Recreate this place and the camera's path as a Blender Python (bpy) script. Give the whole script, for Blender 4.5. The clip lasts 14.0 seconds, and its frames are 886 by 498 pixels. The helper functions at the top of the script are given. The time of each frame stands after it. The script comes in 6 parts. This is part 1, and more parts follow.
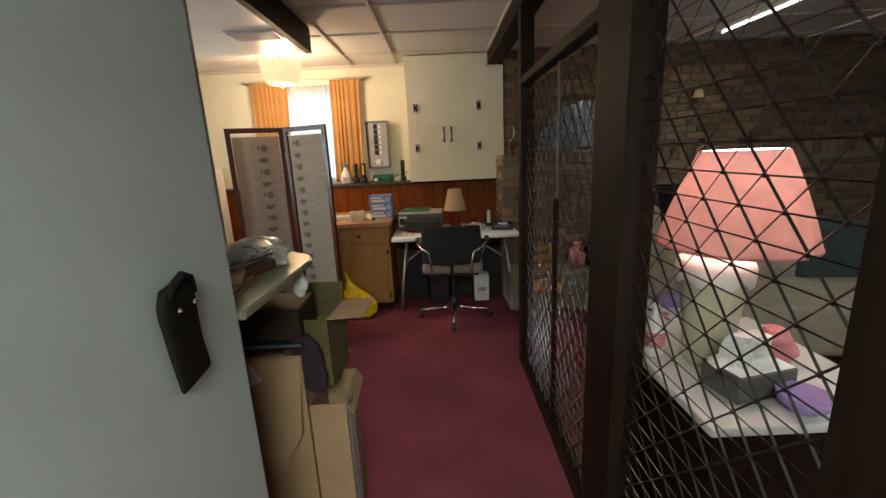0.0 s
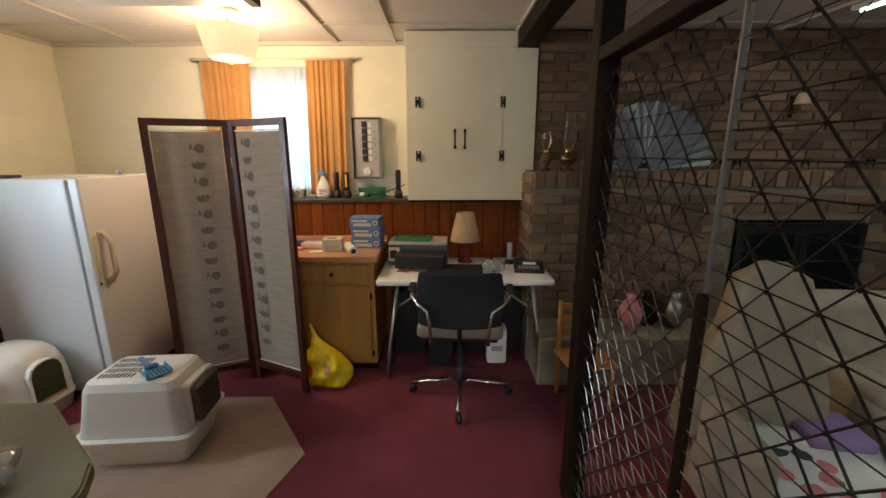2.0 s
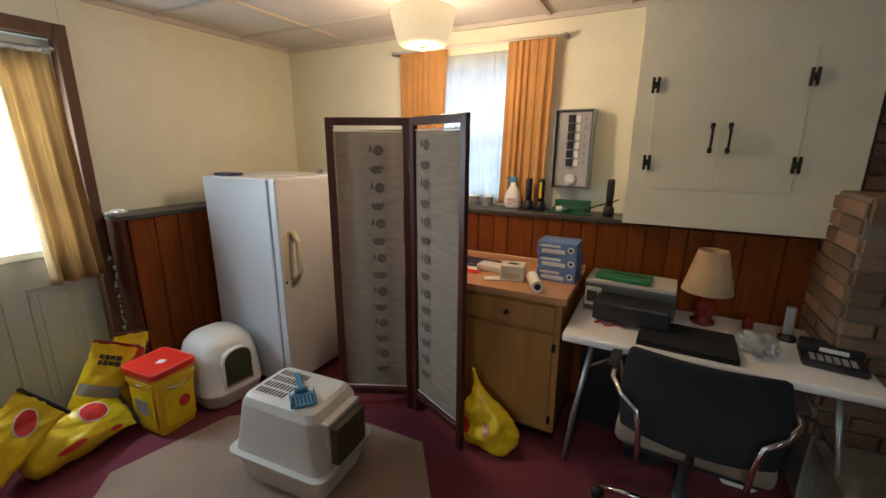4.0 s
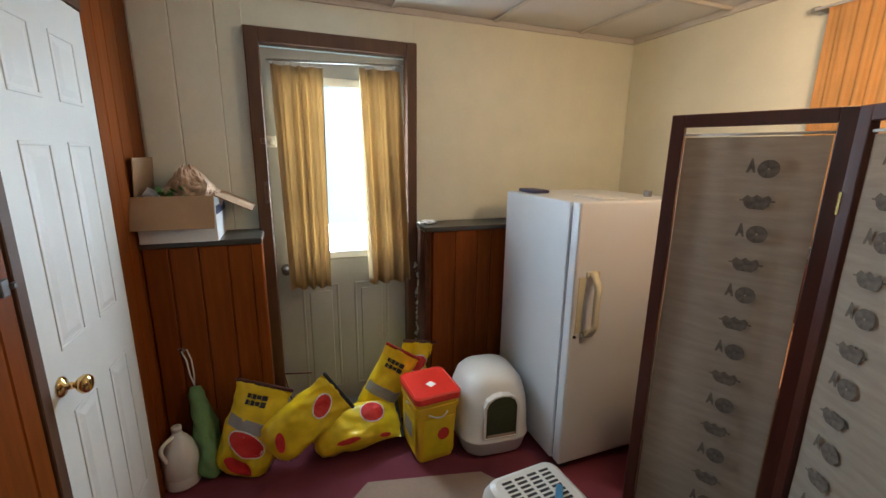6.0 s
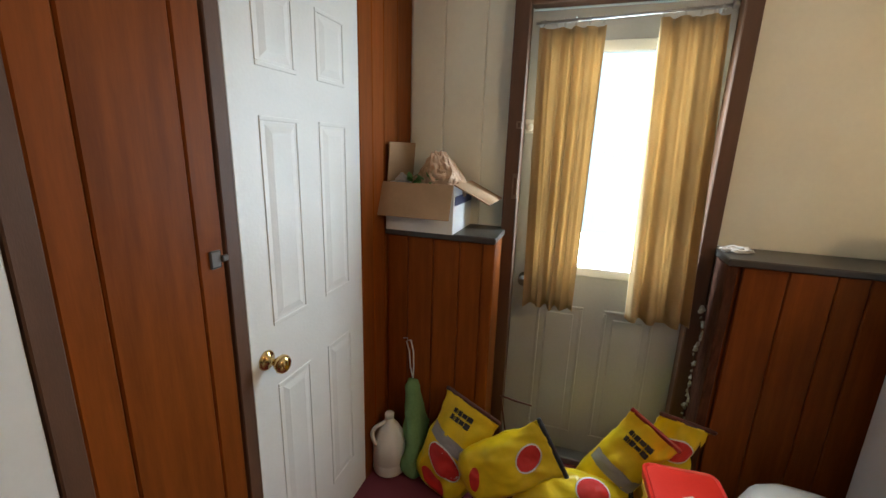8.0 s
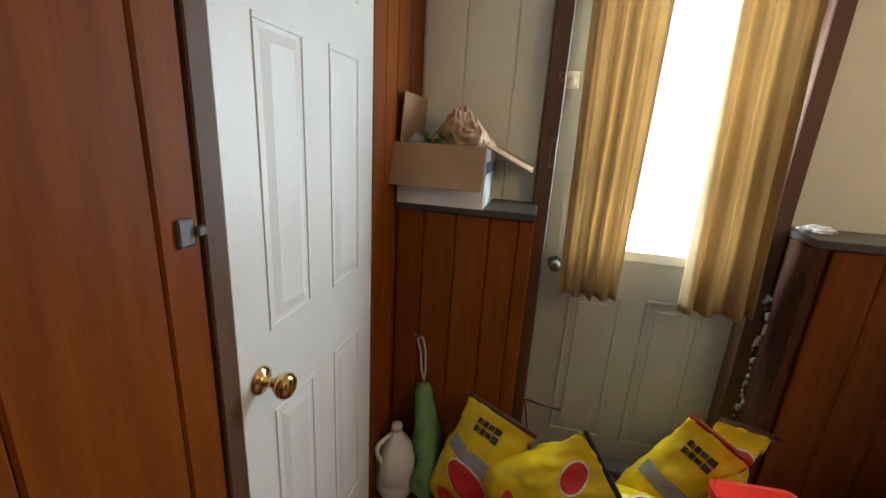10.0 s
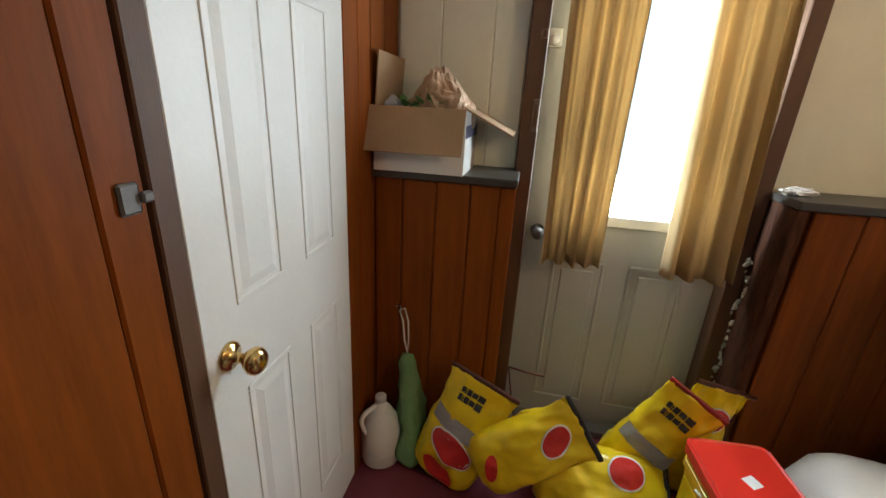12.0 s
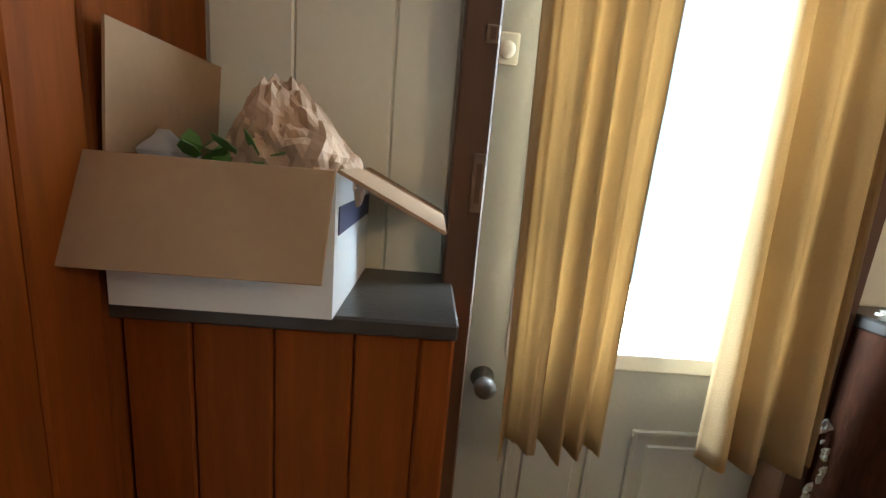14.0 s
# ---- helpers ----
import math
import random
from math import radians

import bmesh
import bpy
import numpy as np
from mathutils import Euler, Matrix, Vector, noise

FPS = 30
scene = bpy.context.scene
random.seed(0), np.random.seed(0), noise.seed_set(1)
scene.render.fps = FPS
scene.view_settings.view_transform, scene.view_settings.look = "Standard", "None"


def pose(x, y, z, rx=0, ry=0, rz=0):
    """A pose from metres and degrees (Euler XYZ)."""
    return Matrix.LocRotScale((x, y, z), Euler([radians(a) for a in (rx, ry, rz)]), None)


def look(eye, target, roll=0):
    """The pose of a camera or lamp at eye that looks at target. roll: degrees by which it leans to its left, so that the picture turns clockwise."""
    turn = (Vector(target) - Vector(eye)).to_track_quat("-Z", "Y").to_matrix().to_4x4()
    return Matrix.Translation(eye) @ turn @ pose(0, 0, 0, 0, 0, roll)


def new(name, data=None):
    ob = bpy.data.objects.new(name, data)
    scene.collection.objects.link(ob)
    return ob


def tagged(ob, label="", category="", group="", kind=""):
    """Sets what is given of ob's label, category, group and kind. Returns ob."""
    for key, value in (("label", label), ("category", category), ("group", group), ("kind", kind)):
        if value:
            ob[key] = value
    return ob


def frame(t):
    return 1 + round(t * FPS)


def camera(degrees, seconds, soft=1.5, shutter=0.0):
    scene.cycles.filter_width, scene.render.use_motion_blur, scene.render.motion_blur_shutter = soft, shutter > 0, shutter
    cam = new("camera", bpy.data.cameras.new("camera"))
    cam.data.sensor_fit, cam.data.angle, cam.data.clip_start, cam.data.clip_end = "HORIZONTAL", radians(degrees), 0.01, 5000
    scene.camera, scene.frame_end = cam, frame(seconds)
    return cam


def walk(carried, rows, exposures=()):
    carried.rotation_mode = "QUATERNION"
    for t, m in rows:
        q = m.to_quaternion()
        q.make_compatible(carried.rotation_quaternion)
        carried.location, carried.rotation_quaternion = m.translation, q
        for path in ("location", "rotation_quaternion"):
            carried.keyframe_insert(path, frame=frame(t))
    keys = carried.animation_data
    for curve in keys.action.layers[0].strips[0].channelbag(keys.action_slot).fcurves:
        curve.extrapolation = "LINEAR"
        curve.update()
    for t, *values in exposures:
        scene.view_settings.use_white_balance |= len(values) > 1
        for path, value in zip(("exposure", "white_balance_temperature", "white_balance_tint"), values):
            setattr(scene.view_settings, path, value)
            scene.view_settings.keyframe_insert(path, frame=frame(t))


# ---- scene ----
cam = camera(94.6, 14.0)
PATH = [
    (0, (0.07, 0.269, 1.435), (0.069, 2.216, 0.975), -2.7),
    (0.5, (0.047, 0.507, 1.432), (0.07, 2.465, 1.025), -0.7),
    (0.7, (0.042, 0.633, 1.467), (0.070, 2.578, 1.003), -1.2),
    (1, (-0.009, 0.784, 1.481), (0.144, 2.731, 1.052), -0.8),
    (1.5, (-0.02, 1.042, 1.514), (0.115, 2.977, 1.026), -2.3),
    (2, (0.045, 1.332, 1.498), (0.043, 3.28, 1.045), -0.2),
    (2.2, (0.057, 1.424, 1.498), (0.046, 3.37, 1.038), -0.4),
    (4.3, (-0.136, 2.089, 1.562), (-1.12, 3.765, 1.091), 1.4),
    (4.5, (-0.181, 2.144, 1.565), (-1.208, 3.802, 1.124), 2.3),
    (5, (-0.353, 2.265, 1.579), (-1.64, 3.737, 1.156), 1.9),
    (5.5, (-0.47, 2.39, 1.582), (-2.146, 3.42, 1.223), 1.1),
    (6, (-0.577, 2.49, 1.561), (-2.403, 3.171, 1.115), 0.8),
    (6.5, (-0.785, 2.563, 1.551), (-2.649, 3.141, 1.111), 1.2),
    (7, (-0.929, 2.649, 1.545), (-2.832, 3.012, 1.049), 1.7),
    (7.5, (-1.036, 2.628, 1.539), (-2.99, 2.581, 1.113), 2.7),
    (8, (-1.067, 2.647, 1.521), (-2.912, 2.046, 1.035), 1.8),
    (8.2, (-1.078, 2.627, 1.53), (-2.841, 1.854, 0.987), 1.5),
    (10.3, (-1.314, 2.333, 1.402), (-3.195, 1.932, 0.853), 3.6),
    (10.5, (-1.291, 2.359, 1.41), (-3.158, 1.871, 0.886), 4.8),
    (11, (-1.225, 2.391, 1.42), (-3.056, 1.733, 0.957), 7.9),
    (11.5, (-1.225, 2.393, 1.407), (-3.026, 1.723, 0.852), 6.8),
    (11.8, (-1.295, 2.366, 1.392), (-3.138, 1.874, 0.791), 4.0),
    (12, (-1.342, 2.358, 1.387), (-3.194, 2.015, 0.714), 3.1),
    (12.2, (-1.413, 2.322, 1.389), (-3.243, 2.361, 0.583), 6.9),
    (12.3, (-1.447, 2.328, 1.388), (-3.266, 2.441, 0.564), 7.7),
    (12.5, (-1.521, 2.345, 1.367), (-3.34, 2.428, 0.54), 7.7),
    (12.8, (-1.643, 2.362, 1.367), (-3.526, 2.256, 0.702), 5.6),
    (13, (-1.714, 2.367, 1.375), (-3.618, 2.231, 0.777), 5.5),
    (13.5, (-1.923, 2.322, 1.397), (-3.879, 2.134, 1.025), 6.5),
    (14, (-2.123, 2.287, 1.39), (-4.08, 2.372, 0.986), 5.0),
]
EXPOSURES = [(0.0, 1.25, 6850, 10), (0.7, 1.48, 6850, 10), (1.5, 1.32, 6800, 10), (2.2, 1.22, 6750, 10), (5.0, 0.84, 6250, 10), (7.0, 1.08, 6400, 10), (8.2, 0.95, 6550, 10), (10.3, 0.98, 6600, 10), (12.5, 1.03, 6800, 10), (14.0, 1.1, 6350, 10)]
walk(cam, [(t, look(eye, target, roll)) for t, eye, target, roll in PATH], EXPOSURES)

# ---- world, light ----
world = bpy.data.worlds.new("world")
scene.world = world
world.use_nodes = True
wn = world.node_tree.nodes
sky = wn.new("ShaderNodeTexSky")
sky.sky_type = "NISHITA"
sky.sun_disc = False
sky.sun_elevation = radians(50)
sky.sun_rotation = radians(160)
world.node_tree.links.new(sky.outputs[0], wn["Background"].inputs[0])
wn["Background"].inputs[1].default_value = 0.12


def lamp(name, kind, place, power, colour=(1, 1, 1), size=0.1, size_y=None, target=None):
    d = bpy.data.lights.new(name, kind)
    d.energy, d.color = power, colour
    if kind == "AREA":
        d.size = size
        if size_y:
            d.shape, d.size_y = "RECTANGLE", size_y
    else:
        d.shadow_soft_size = size
    o = new(name, d)
    o.matrix_world = look(place, target) if target else Matrix.Translation(place)
    return o


WARM = (1.0, 0.68, 0.40)
lamp("ceiling_lamp_light", "POINT", (-1.24, 4.02, 2.02), 12.8, WARM, 0.11)
lamp("door_window_light", "AREA", (-2.978, 2.77, 1.46), 23, (0.70, 0.87, 1.0), 0.56, 0.92, (-1.0, 2.77, 1.3))
lamp("north_window_light", "AREA", (-1.25, 5.55, 2.95), 32, (0.66, 0.84, 1.0), 1.2, 0.9, (-1.25, 4.2, 1.2))
lamp("den_tube_light", "AREA", (2.6, 1.0, 2.24), 4.4, (0.86, 0.97, 0.95), 1.2, 0.12, (2.6, 1.0, 0))
lamp("den_far_tube_light", "AREA", (2.45, 3.35, 2.24), 1.5, (0.86, 0.97, 0.95), 0.12, 1.2, (2.45, 3.35, 0))
lamp("pink_lamp_light", "POINT", (0.882, 1.383, 1.27), 1.1, (1.0, 0.72, 0.62), 0.05)
lamp("hall_tube_light", "AREA", (0.1, -0.9, 2.24), 40, (0.86, 0.95, 0.90), 1.2, 0.12, (0.1, -0.9, 0))


# ---- materials ----
def mat(name, col, rough=0.6, metal=0.0, var=0.12, scale=5.0, bump=0.1, bscale=80.0, stretch=(1, 1, 1), piece=0.0, trans=0.0, emit=None, power=0.0, spec=0.5):
    """A two-scale procedural surface; piece: how far separate pieces differ; stretch: the grain's direction."""
    m = bpy.data.materials.new(name)
    m.use_nodes = True
    nt = m.node_tree
    N, L = nt.nodes, nt.links
    b = N["Principled BSDF"]
    b.inputs["Roughness"].default_value = rough
    b.inputs["Metallic"].default_value = metal
    b.inputs["Specular IOR Level"].default_value = spec
    b.inputs["Transmission Weight"].default_value = trans
    tc = N.new("ShaderNodeTexCoord")
    mp = N.new("ShaderNodeMapping")
    mp.inputs["Scale"].default_value = stretch
    L.new(tc.outputs["Object"], mp.inputs[0])
    n1, n2 = N.new("ShaderNodeTexNoise"), N.new("ShaderNodeTexNoise")
    n1.inputs["Scale"].default_value, n2.inputs["Scale"].default_value = scale, bscale
    n1.inputs["Detail"].default_value, n2.inputs["Detail"].default_value = 4, 3
    L.new(mp.outputs[0], n1.inputs[0]), L.new(mp.outputs[0], n2.inputs[0])
    add = N.new("ShaderNodeMath")
    add.operation = "MULTIPLY_ADD"
    add.inputs[1].default_value = 0.35
    L.new(n2.outputs[0], add.inputs[0]), L.new(n1.outputs[0], add.inputs[2])
    last = add.outputs[0]
    if piece:
        oi = N.new("ShaderNodeObjectInfo")
        pm = N.new("ShaderNodeMath")
        pm.operation = "MULTIPLY_ADD"
        pm.inputs[1].default_value = piece
        L.new(oi.outputs["Random"], pm.inputs[0]), L.new(last, pm.inputs[2])
        last = pm.outputs[0]
    r = N.new("ShaderNodeMapRange")
    r.inputs[1].default_value, r.inputs[2].default_value = 0.4, 0.95 + piece
    L.new(last, r.inputs[0])
    mx = N.new("ShaderNodeMix")
    mx.data_type = "RGBA"
    mx.inputs["A"].default_value = (*[c * (1 - var) for c in col], 1)
    mx.inputs["B"].default_value = (*[min(1, c * (1 + var)) for c in col], 1)
    L.new(r.outputs[0], mx.inputs["Factor"]), L.new(mx.outputs["Result"], b.inputs["Base Color"])
    if bump:
        bp = N.new("ShaderNodeBump")
        bp.inputs["Strength"].default_value = bump
        bp.inputs["Distance"].default_value = 0.004
        L.new(n2.outputs[0], bp.inputs["Height"]), L.new(bp.outputs[0], b.inputs["Normal"])
    if emit:
        b.inputs["Emission Color"].default_value = (*emit, 1)
        b.inputs["Emission Strength"].default_value = power
    return m


def cloth(name, col, let=0.5, var=0.15, scale=8.0, alpha=1.0, stretch=(1, 1, 1)):
    """Woven cloth that lets some light through."""
    m = mat(name, col, 0.9, var=var, scale=scale, bump=0.3 if stretch[2] == 1 else 0.05, bscale=350 if stretch[2] == 1 else 30, spec=0.1, stretch=stretch)
    nt = m.node_tree
    N, L = nt.nodes, nt.links
    b = N["Principled BSDF"]
    t = N.new("ShaderNodeBsdfTranslucent")
    L.new(b.inputs["Base Color"].links[0].from_socket, t.inputs[0])
    mx = N.new("ShaderNodeMixShader")
    mx.inputs[0].default_value = let
    L.new(b.outputs[0], mx.inputs[1]), L.new(t.outputs[0], mx.inputs[2])
    out = mx.outputs[0]
    if alpha < 1:
        tr = N.new("ShaderNodeBsdfTransparent")
        m2 = N.new("ShaderNodeMixShader")
        m2.inputs[0].default_value = alpha
        L.new(tr.outputs[0], m2.inputs[1]), L.new(out, m2.inputs[2])
        out = m2.outputs[0]
    L.new(out, N["Material Output"].inputs[0])
    return m


def glow(name, col, power, base=None):
    m = bpy.data.materials.new(name)
    m.use_nodes = True
    b = m.node_tree.nodes["Principled BSDF"]
    b.inputs["Base Color"].default_value = (*(base or col), 1)
    b.inputs["Emission Color"].default_value = (*col, 1)
    b.inputs["Emission Strength"].default_value = power
    return m


M = dict(
    panelgrey=mat("grey_panel_paint", (0.42, 0.41, 0.40), 0.45, var=0.15),
    dullmetal=mat("dull_metal", (0.14, 0.13, 0.12), 0.5, 0.4),
    darkglass=mat("dark_glass", (0.01, 0.014, 0.014), 0.08, var=0.1, bump=0),
    cream=mat("cream_paint", (0.80, 0.785, 0.63), 0.55, var=0.05, bump=0.12, bscale=60),
    white=mat("white_paint", (0.76, 0.77, 0.745), 0.4, var=0.04, bump=0.08, bscale=90),
    hallwall=mat("hall_paint", (0.47, 0.53, 0.515), 0.55, var=0.05, bump=0.1),
    tile=mat("ceiling_tile", (0.68, 0.66, 0.63), 0.9, var=0.06, scale=2, bump=0.5, bscale=140),
    tbar=mat("tile_bar", (0.60, 0.56, 0.50), 0.5, var=0.05),
    carpet=mat("carpet", (0.20, 0.050, 0.066), 0.98, var=0.28, scale=2.2, bump=1.0, bscale=420, spec=0.05),
    pine=mat("varnished_pine", (0.198, 0.050, 0.0072), 0.5, var=0.40, scale=5, spec=0.13, bump=0.04, bscale=38, stretch=(9, 9, 0.7), piece=0.35),
    ledge=mat("ledge_paint", (0.050, 0.043, 0.036), 0.35, var=0.2, bump=0.15),
    trim=mat("brown_trim", (0.105, 0.048, 0.024), 0.6, var=0.25, scale=4, bump=0.1, stretch=(6, 6, 1)),
    darkwood=mat("dark_wood", (0.016, 0.0085, 0.0055), 0.6, spec=0.12, var=0.4, scale=4, bump=0.15, bscale=50, stretch=(8, 8, 0.8)),
    browntrim=mat("dark_brown_board", (0.065, 0.022, 0.010), 0.85, spec=0.2, var=0.5, scale=14, bump=0.5, bscale=30, stretch=(4, 4, 1)),
    screenwood=mat("screen_wood", (0.075, 0.018, 0.012), 0.3, var=0.3, scale=4, stretch=(8, 8, 0.8)),
    fabric=cloth("screen_fabric", (0.38, 0.325, 0.265), 0.12, var=0.16, scale=5, stretch=(1.2, 1, 9)),
    motif=mat("motif_print", (0.16, 0.13, 0.105), 0.9, var=0.4, scale=60, bump=0),
    curtain=cloth("gold_curtain", (0.46, 0.335, 0.185), 0.40, scale=3),
    curtain2=cloth("orange_curtain", (0.72, 0.42, 0.17), 0.40, scale=3),
    sheer=cloth("sheer_curtain", (0.80, 0.86, 0.90), 0.6, alpha=0.8),
    freezer=mat("freezer_enamel", (0.66, 0.68, 0.70), 0.28, var=0.03, bump=0.12, bscale=200),
    seal=mat("grey_seal", (0.25, 0.27, 0.29), 0.6),
    old_plastic=mat("yellowed_plastic", (0.60, 0.55, 0.38), 0.35, var=0.15),
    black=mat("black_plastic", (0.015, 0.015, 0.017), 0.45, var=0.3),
    blackfab=mat("black_fabric", (0.02, 0.022, 0.024), 0.9, var=0.3, bump=0.5, bscale=300, spec=0.2),
    greyfab=mat("grey_fabric", (0.23, 0.185, 0.145), 0.95, var=0.2, bump=0.5, bscale=300),
    chrome=mat("chrome", (0.75, 0.75, 0.74), 0.12, 1.0, var=0.05, bump=0),
    steel=mat("grey_steel", (0.36, 0.36, 0.35), 0.35, 0.8, var=0.15),
    brass=mat("brass", (0.75, 0.52, 0.22), 0.16, 1.0, var=0.05, bump=0),
    iron=mat("black_iron", (0.02, 0.018, 0.016), 0.45, 0.6, var=0.2),
    plastic=mat("white_plastic", (0.72, 0.71, 0.66), 0.3, var=0.05, bump=0.05),
    desktop=mat("table_plastic", (0.84, 0.83, 0.80), 0.4, var=0.05, bump=0.2, bscale=150),
    oak=mat("painted_oak", (0.40, 0.205, 0.06), 0.45, var=0.2, scale=3, stretch=(7, 7, 0.8)),
    counter=mat("counter_laminate", (0.52, 0.27, 0.13), 0.3, var=0.15, scale=4, stretch=(1, 7, 7)),
    card=mat("cardboard", (0.37, 0.235, 0.13), 0.85, var=0.12, bump=0.12, bscale=60),
    carddark=mat("worn_cardboard", (0.24, 0.15, 0.085), 0.85, var=0.18, bump=0.12),
    yellow=mat("yellow_bag_film", (0.78, 0.56, 0.015), 0.30, var=0.12, scale=14, bump=0.4, bscale=30),
    yelplast=mat("yellow_plastic", (0.80, 0.50, 0.02), 0.35, var=0.05),
    red=mat("red_plastic", (0.75, 0.035, 0.02), 0.35, var=0.08),
    redink=mat("red_print", (0.62, 0.03, 0.025), 0.4, var=0.1),
    greyink=mat("grey_print", (0.32, 0.31, 0.31), 0.5, var=0.1),
    blackink=mat("black_print", (0.03, 0.025, 0.02), 0.5),
    clear=mat("clear_plastic", (0.82, 0.86, 0.88), 0.10, trans=0.75, var=0.03, bump=0.5, bscale=14),
    glass=mat("glass", (0.95, 0.97, 0.98), 0.02, trans=1.0, var=0.0, bump=0),
    rug=mat("cardboard_sheet", (0.34, 0.24, 0.18), 0.95, var=0.15, scale=3, bump=0.3),
    brick=mat("brick", (0.21, 0.132, 0.080), 0.85, var=0.6, scale=5, bump=0.7, bscale=45, piece=0.9),
    mortar=mat("mortar", (0.22, 0.19, 0.15), 0.95, var=0.2, bump=0.6),
    stone=mat("hearth_stone", (0.30, 0.27, 0.20), 0.8, var=0.3, scale=6, bump=0.5),
    green=mat("green_plastic", (0.03, 0.22, 0.09), 0.35, var=0.15),
    greencloth=mat("green_cloth", (0.16, 0.30, 0.12), 0.9, var=0.2, bump=0.5),
    blue=mat("blue_plastic", (0.06, 0.24, 0.42), 0.3, var=0.15),
    bluebox=mat("blue_print", (0.15, 0.26, 0.52), 0.4, var=0.25, scale=30),
    paper=mat("white_paper", (0.78, 0.77, 0.74), 0.8, var=0.04),
    pinkshade=cloth("pink_shade", (0.66, 0.36, 0.33), 0.22, scale=20),
    lampshade=cloth("cream_shade", (0.72, 0.55, 0.36), 0.35),
    jar=mat("cream_jar", (0.62, 0.60, 0.42), 0.3, var=0.08),
    redlamp=mat("red_ceramic", (0.22, 0.02, 0.015), 0.15, var=0.2),
    navy=mat("navy_print", (0.025, 0.025, 0.08), 0.5),
    paperbag=mat("kraft_bag", (0.48, 0.31, 0.19), 0.6, var=0.15, bump=0.5, bscale=20),
    leaf=mat("green_sprig", (0.07, 0.18, 0.03), 0.6, var=0.3),
    upholstery=mat("beige_upholstery", (0.40, 0.35, 0.27), 0.95, var=0.15, scale=12, bump=0.4, bscale=250),
    quilt=mat("floral_quilt", (0.78, 0.84, 0.84), 0.95, var=0.15, scale=9, bump=0.4),
    purple=mat("purple_cloth", (0.33, 0.24, 0.48), 0.9, var=0.2),
    pink=mat("pink_print", (0.65, 0.25, 0.28), 0.8, var=0.2, scale=20),
    teal=mat("teal_cloth", (0.05, 0.075, 0.08), 0.9, var=0.2),
    offwhite=mat("grey_door_paint", (0.42, 0.435, 0.44), 0.5, var=0.08, scale=3, bump=0.15),
    lampglass=glow("lit_glass", (1.0, 0.74, 0.42), 0.42, (0.22, 0.20, 0.15)),
    tube=glow("lit_tube", (0.85, 0.95, 1.0), 2.0),
    bluelight=glow("blue_daylight", (0.46, 0.68, 0.92), 0.50),
    daylight=glow("daylight", (0.62, 0.86, 1.0), 0.62),
    cordgreen=mat("dark_green_cord", (0.03, 0.125, 0.065), 0.3, var=0.3, scale=20),
    lowday=glow("overcast_ground", (0.50, 0.76, 0.92), 0.50),
    pouch=mat("black_pouch_cloth", (0.010, 0.0075, 0.006), 0.8, var=0.4, bump=0.4, spec=0.15),
    umber=mat("dark_brown_board_box", (0.030, 0.019, 0.012), 0.6, var=0.3, spec=0.2),
    olive=mat("olive_cardboard", (0.105, 0.082, 0.030), 0.85, var=0.2),
    plum=mat("dark_plum_cloth", (0.022, 0.010, 0.020), 0.9, var=0.4, bump=0.5),
    oldtrim=mat("rubbed_brown_trim", (0.19, 0.12, 0.075), 0.45, var=0.4, scale=30),
    filler=mat("old_filler", (0.40, 0.36, 0.27), 0.9, var=0.3, scale=40, bump=0.5),
    yelwood=mat("yellow_wood", (0.50, 0.24, 0.06), 0.4, var=0.2, stretch=(5, 5, 1)),
)


# ---- building helpers ----
def part(name, bm, material, parent=None, label="", smooth=False, kind=""):
    me = bpy.data.meshes.new(name)
    bm.normal_update()
    if smooth:
        for f in bm.faces:
            f.smooth = True
    bm.to_mesh(me)
    bm.free()
    me.materials.append(M[material] if isinstance(material, str) else material)
    ob = new(name, me)
    if parent:
        ob.parent = parent
    return tagged(ob, label, kind=kind)


def thing(name, at, label, category, group="", rz=0.0):
    ob = new(name)
    ob.empty_display_size = 0.1
    ob.matrix_world = pose(*at, rz=rz)
    return tagged(ob, label, category, group)


def box(x0, x1, y0, y1, z0, z1, bevel=0.0, seg=1, bm=None):
    own = bmesh.new()
    bmesh.ops.create_cube(own, size=1)
    for v in own.verts:
        v.co = Vector(((x0 + x1) / 2 + v.co.x * (x1 - x0), (y0 + y1) / 2 + v.co.y * (y1 - y0), (z0 + z1) / 2 + v.co.z * (z1 - z0)))
    if bevel:
        bmesh.ops.bevel(own, geom=own.edges[:], offset=bevel, segments=seg, affect="EDGES", profile=0.6)
    if bm is None:
        return own
    return join(bm, own)


def join(bm, other, m=None):
    me = bpy.data.meshes.new("tmp")
    other.to_mesh(me)
    other.free()
    if m is not None:
        me.transform(m)
    bm.from_mesh(me)
    bpy.data.meshes.remove(me)
    return bm


def lathe(profile, seg=24, cx=0.0, cy=0.0, close=True):
    """profile: (radius, z) from the bottom up."""
    bm = bmesh.new()
    rings = []
    for r, z in profile:
        rings.append([bm.verts.new((cx + r * math.cos(2 * math.pi * i / seg), cy + r * math.sin(2 * math.pi * i / seg), z)) for i in range(seg)])
    for a, b in zip(rings, rings[1:]):
        for i in range(seg):
            j = (i + 1) % seg
            bm.faces.new((a[i], a[j], b[j], b[i]))
    if close:
        bm.faces.new(rings[0][::-1]), bm.faces.new(rings[-1])
    return bm


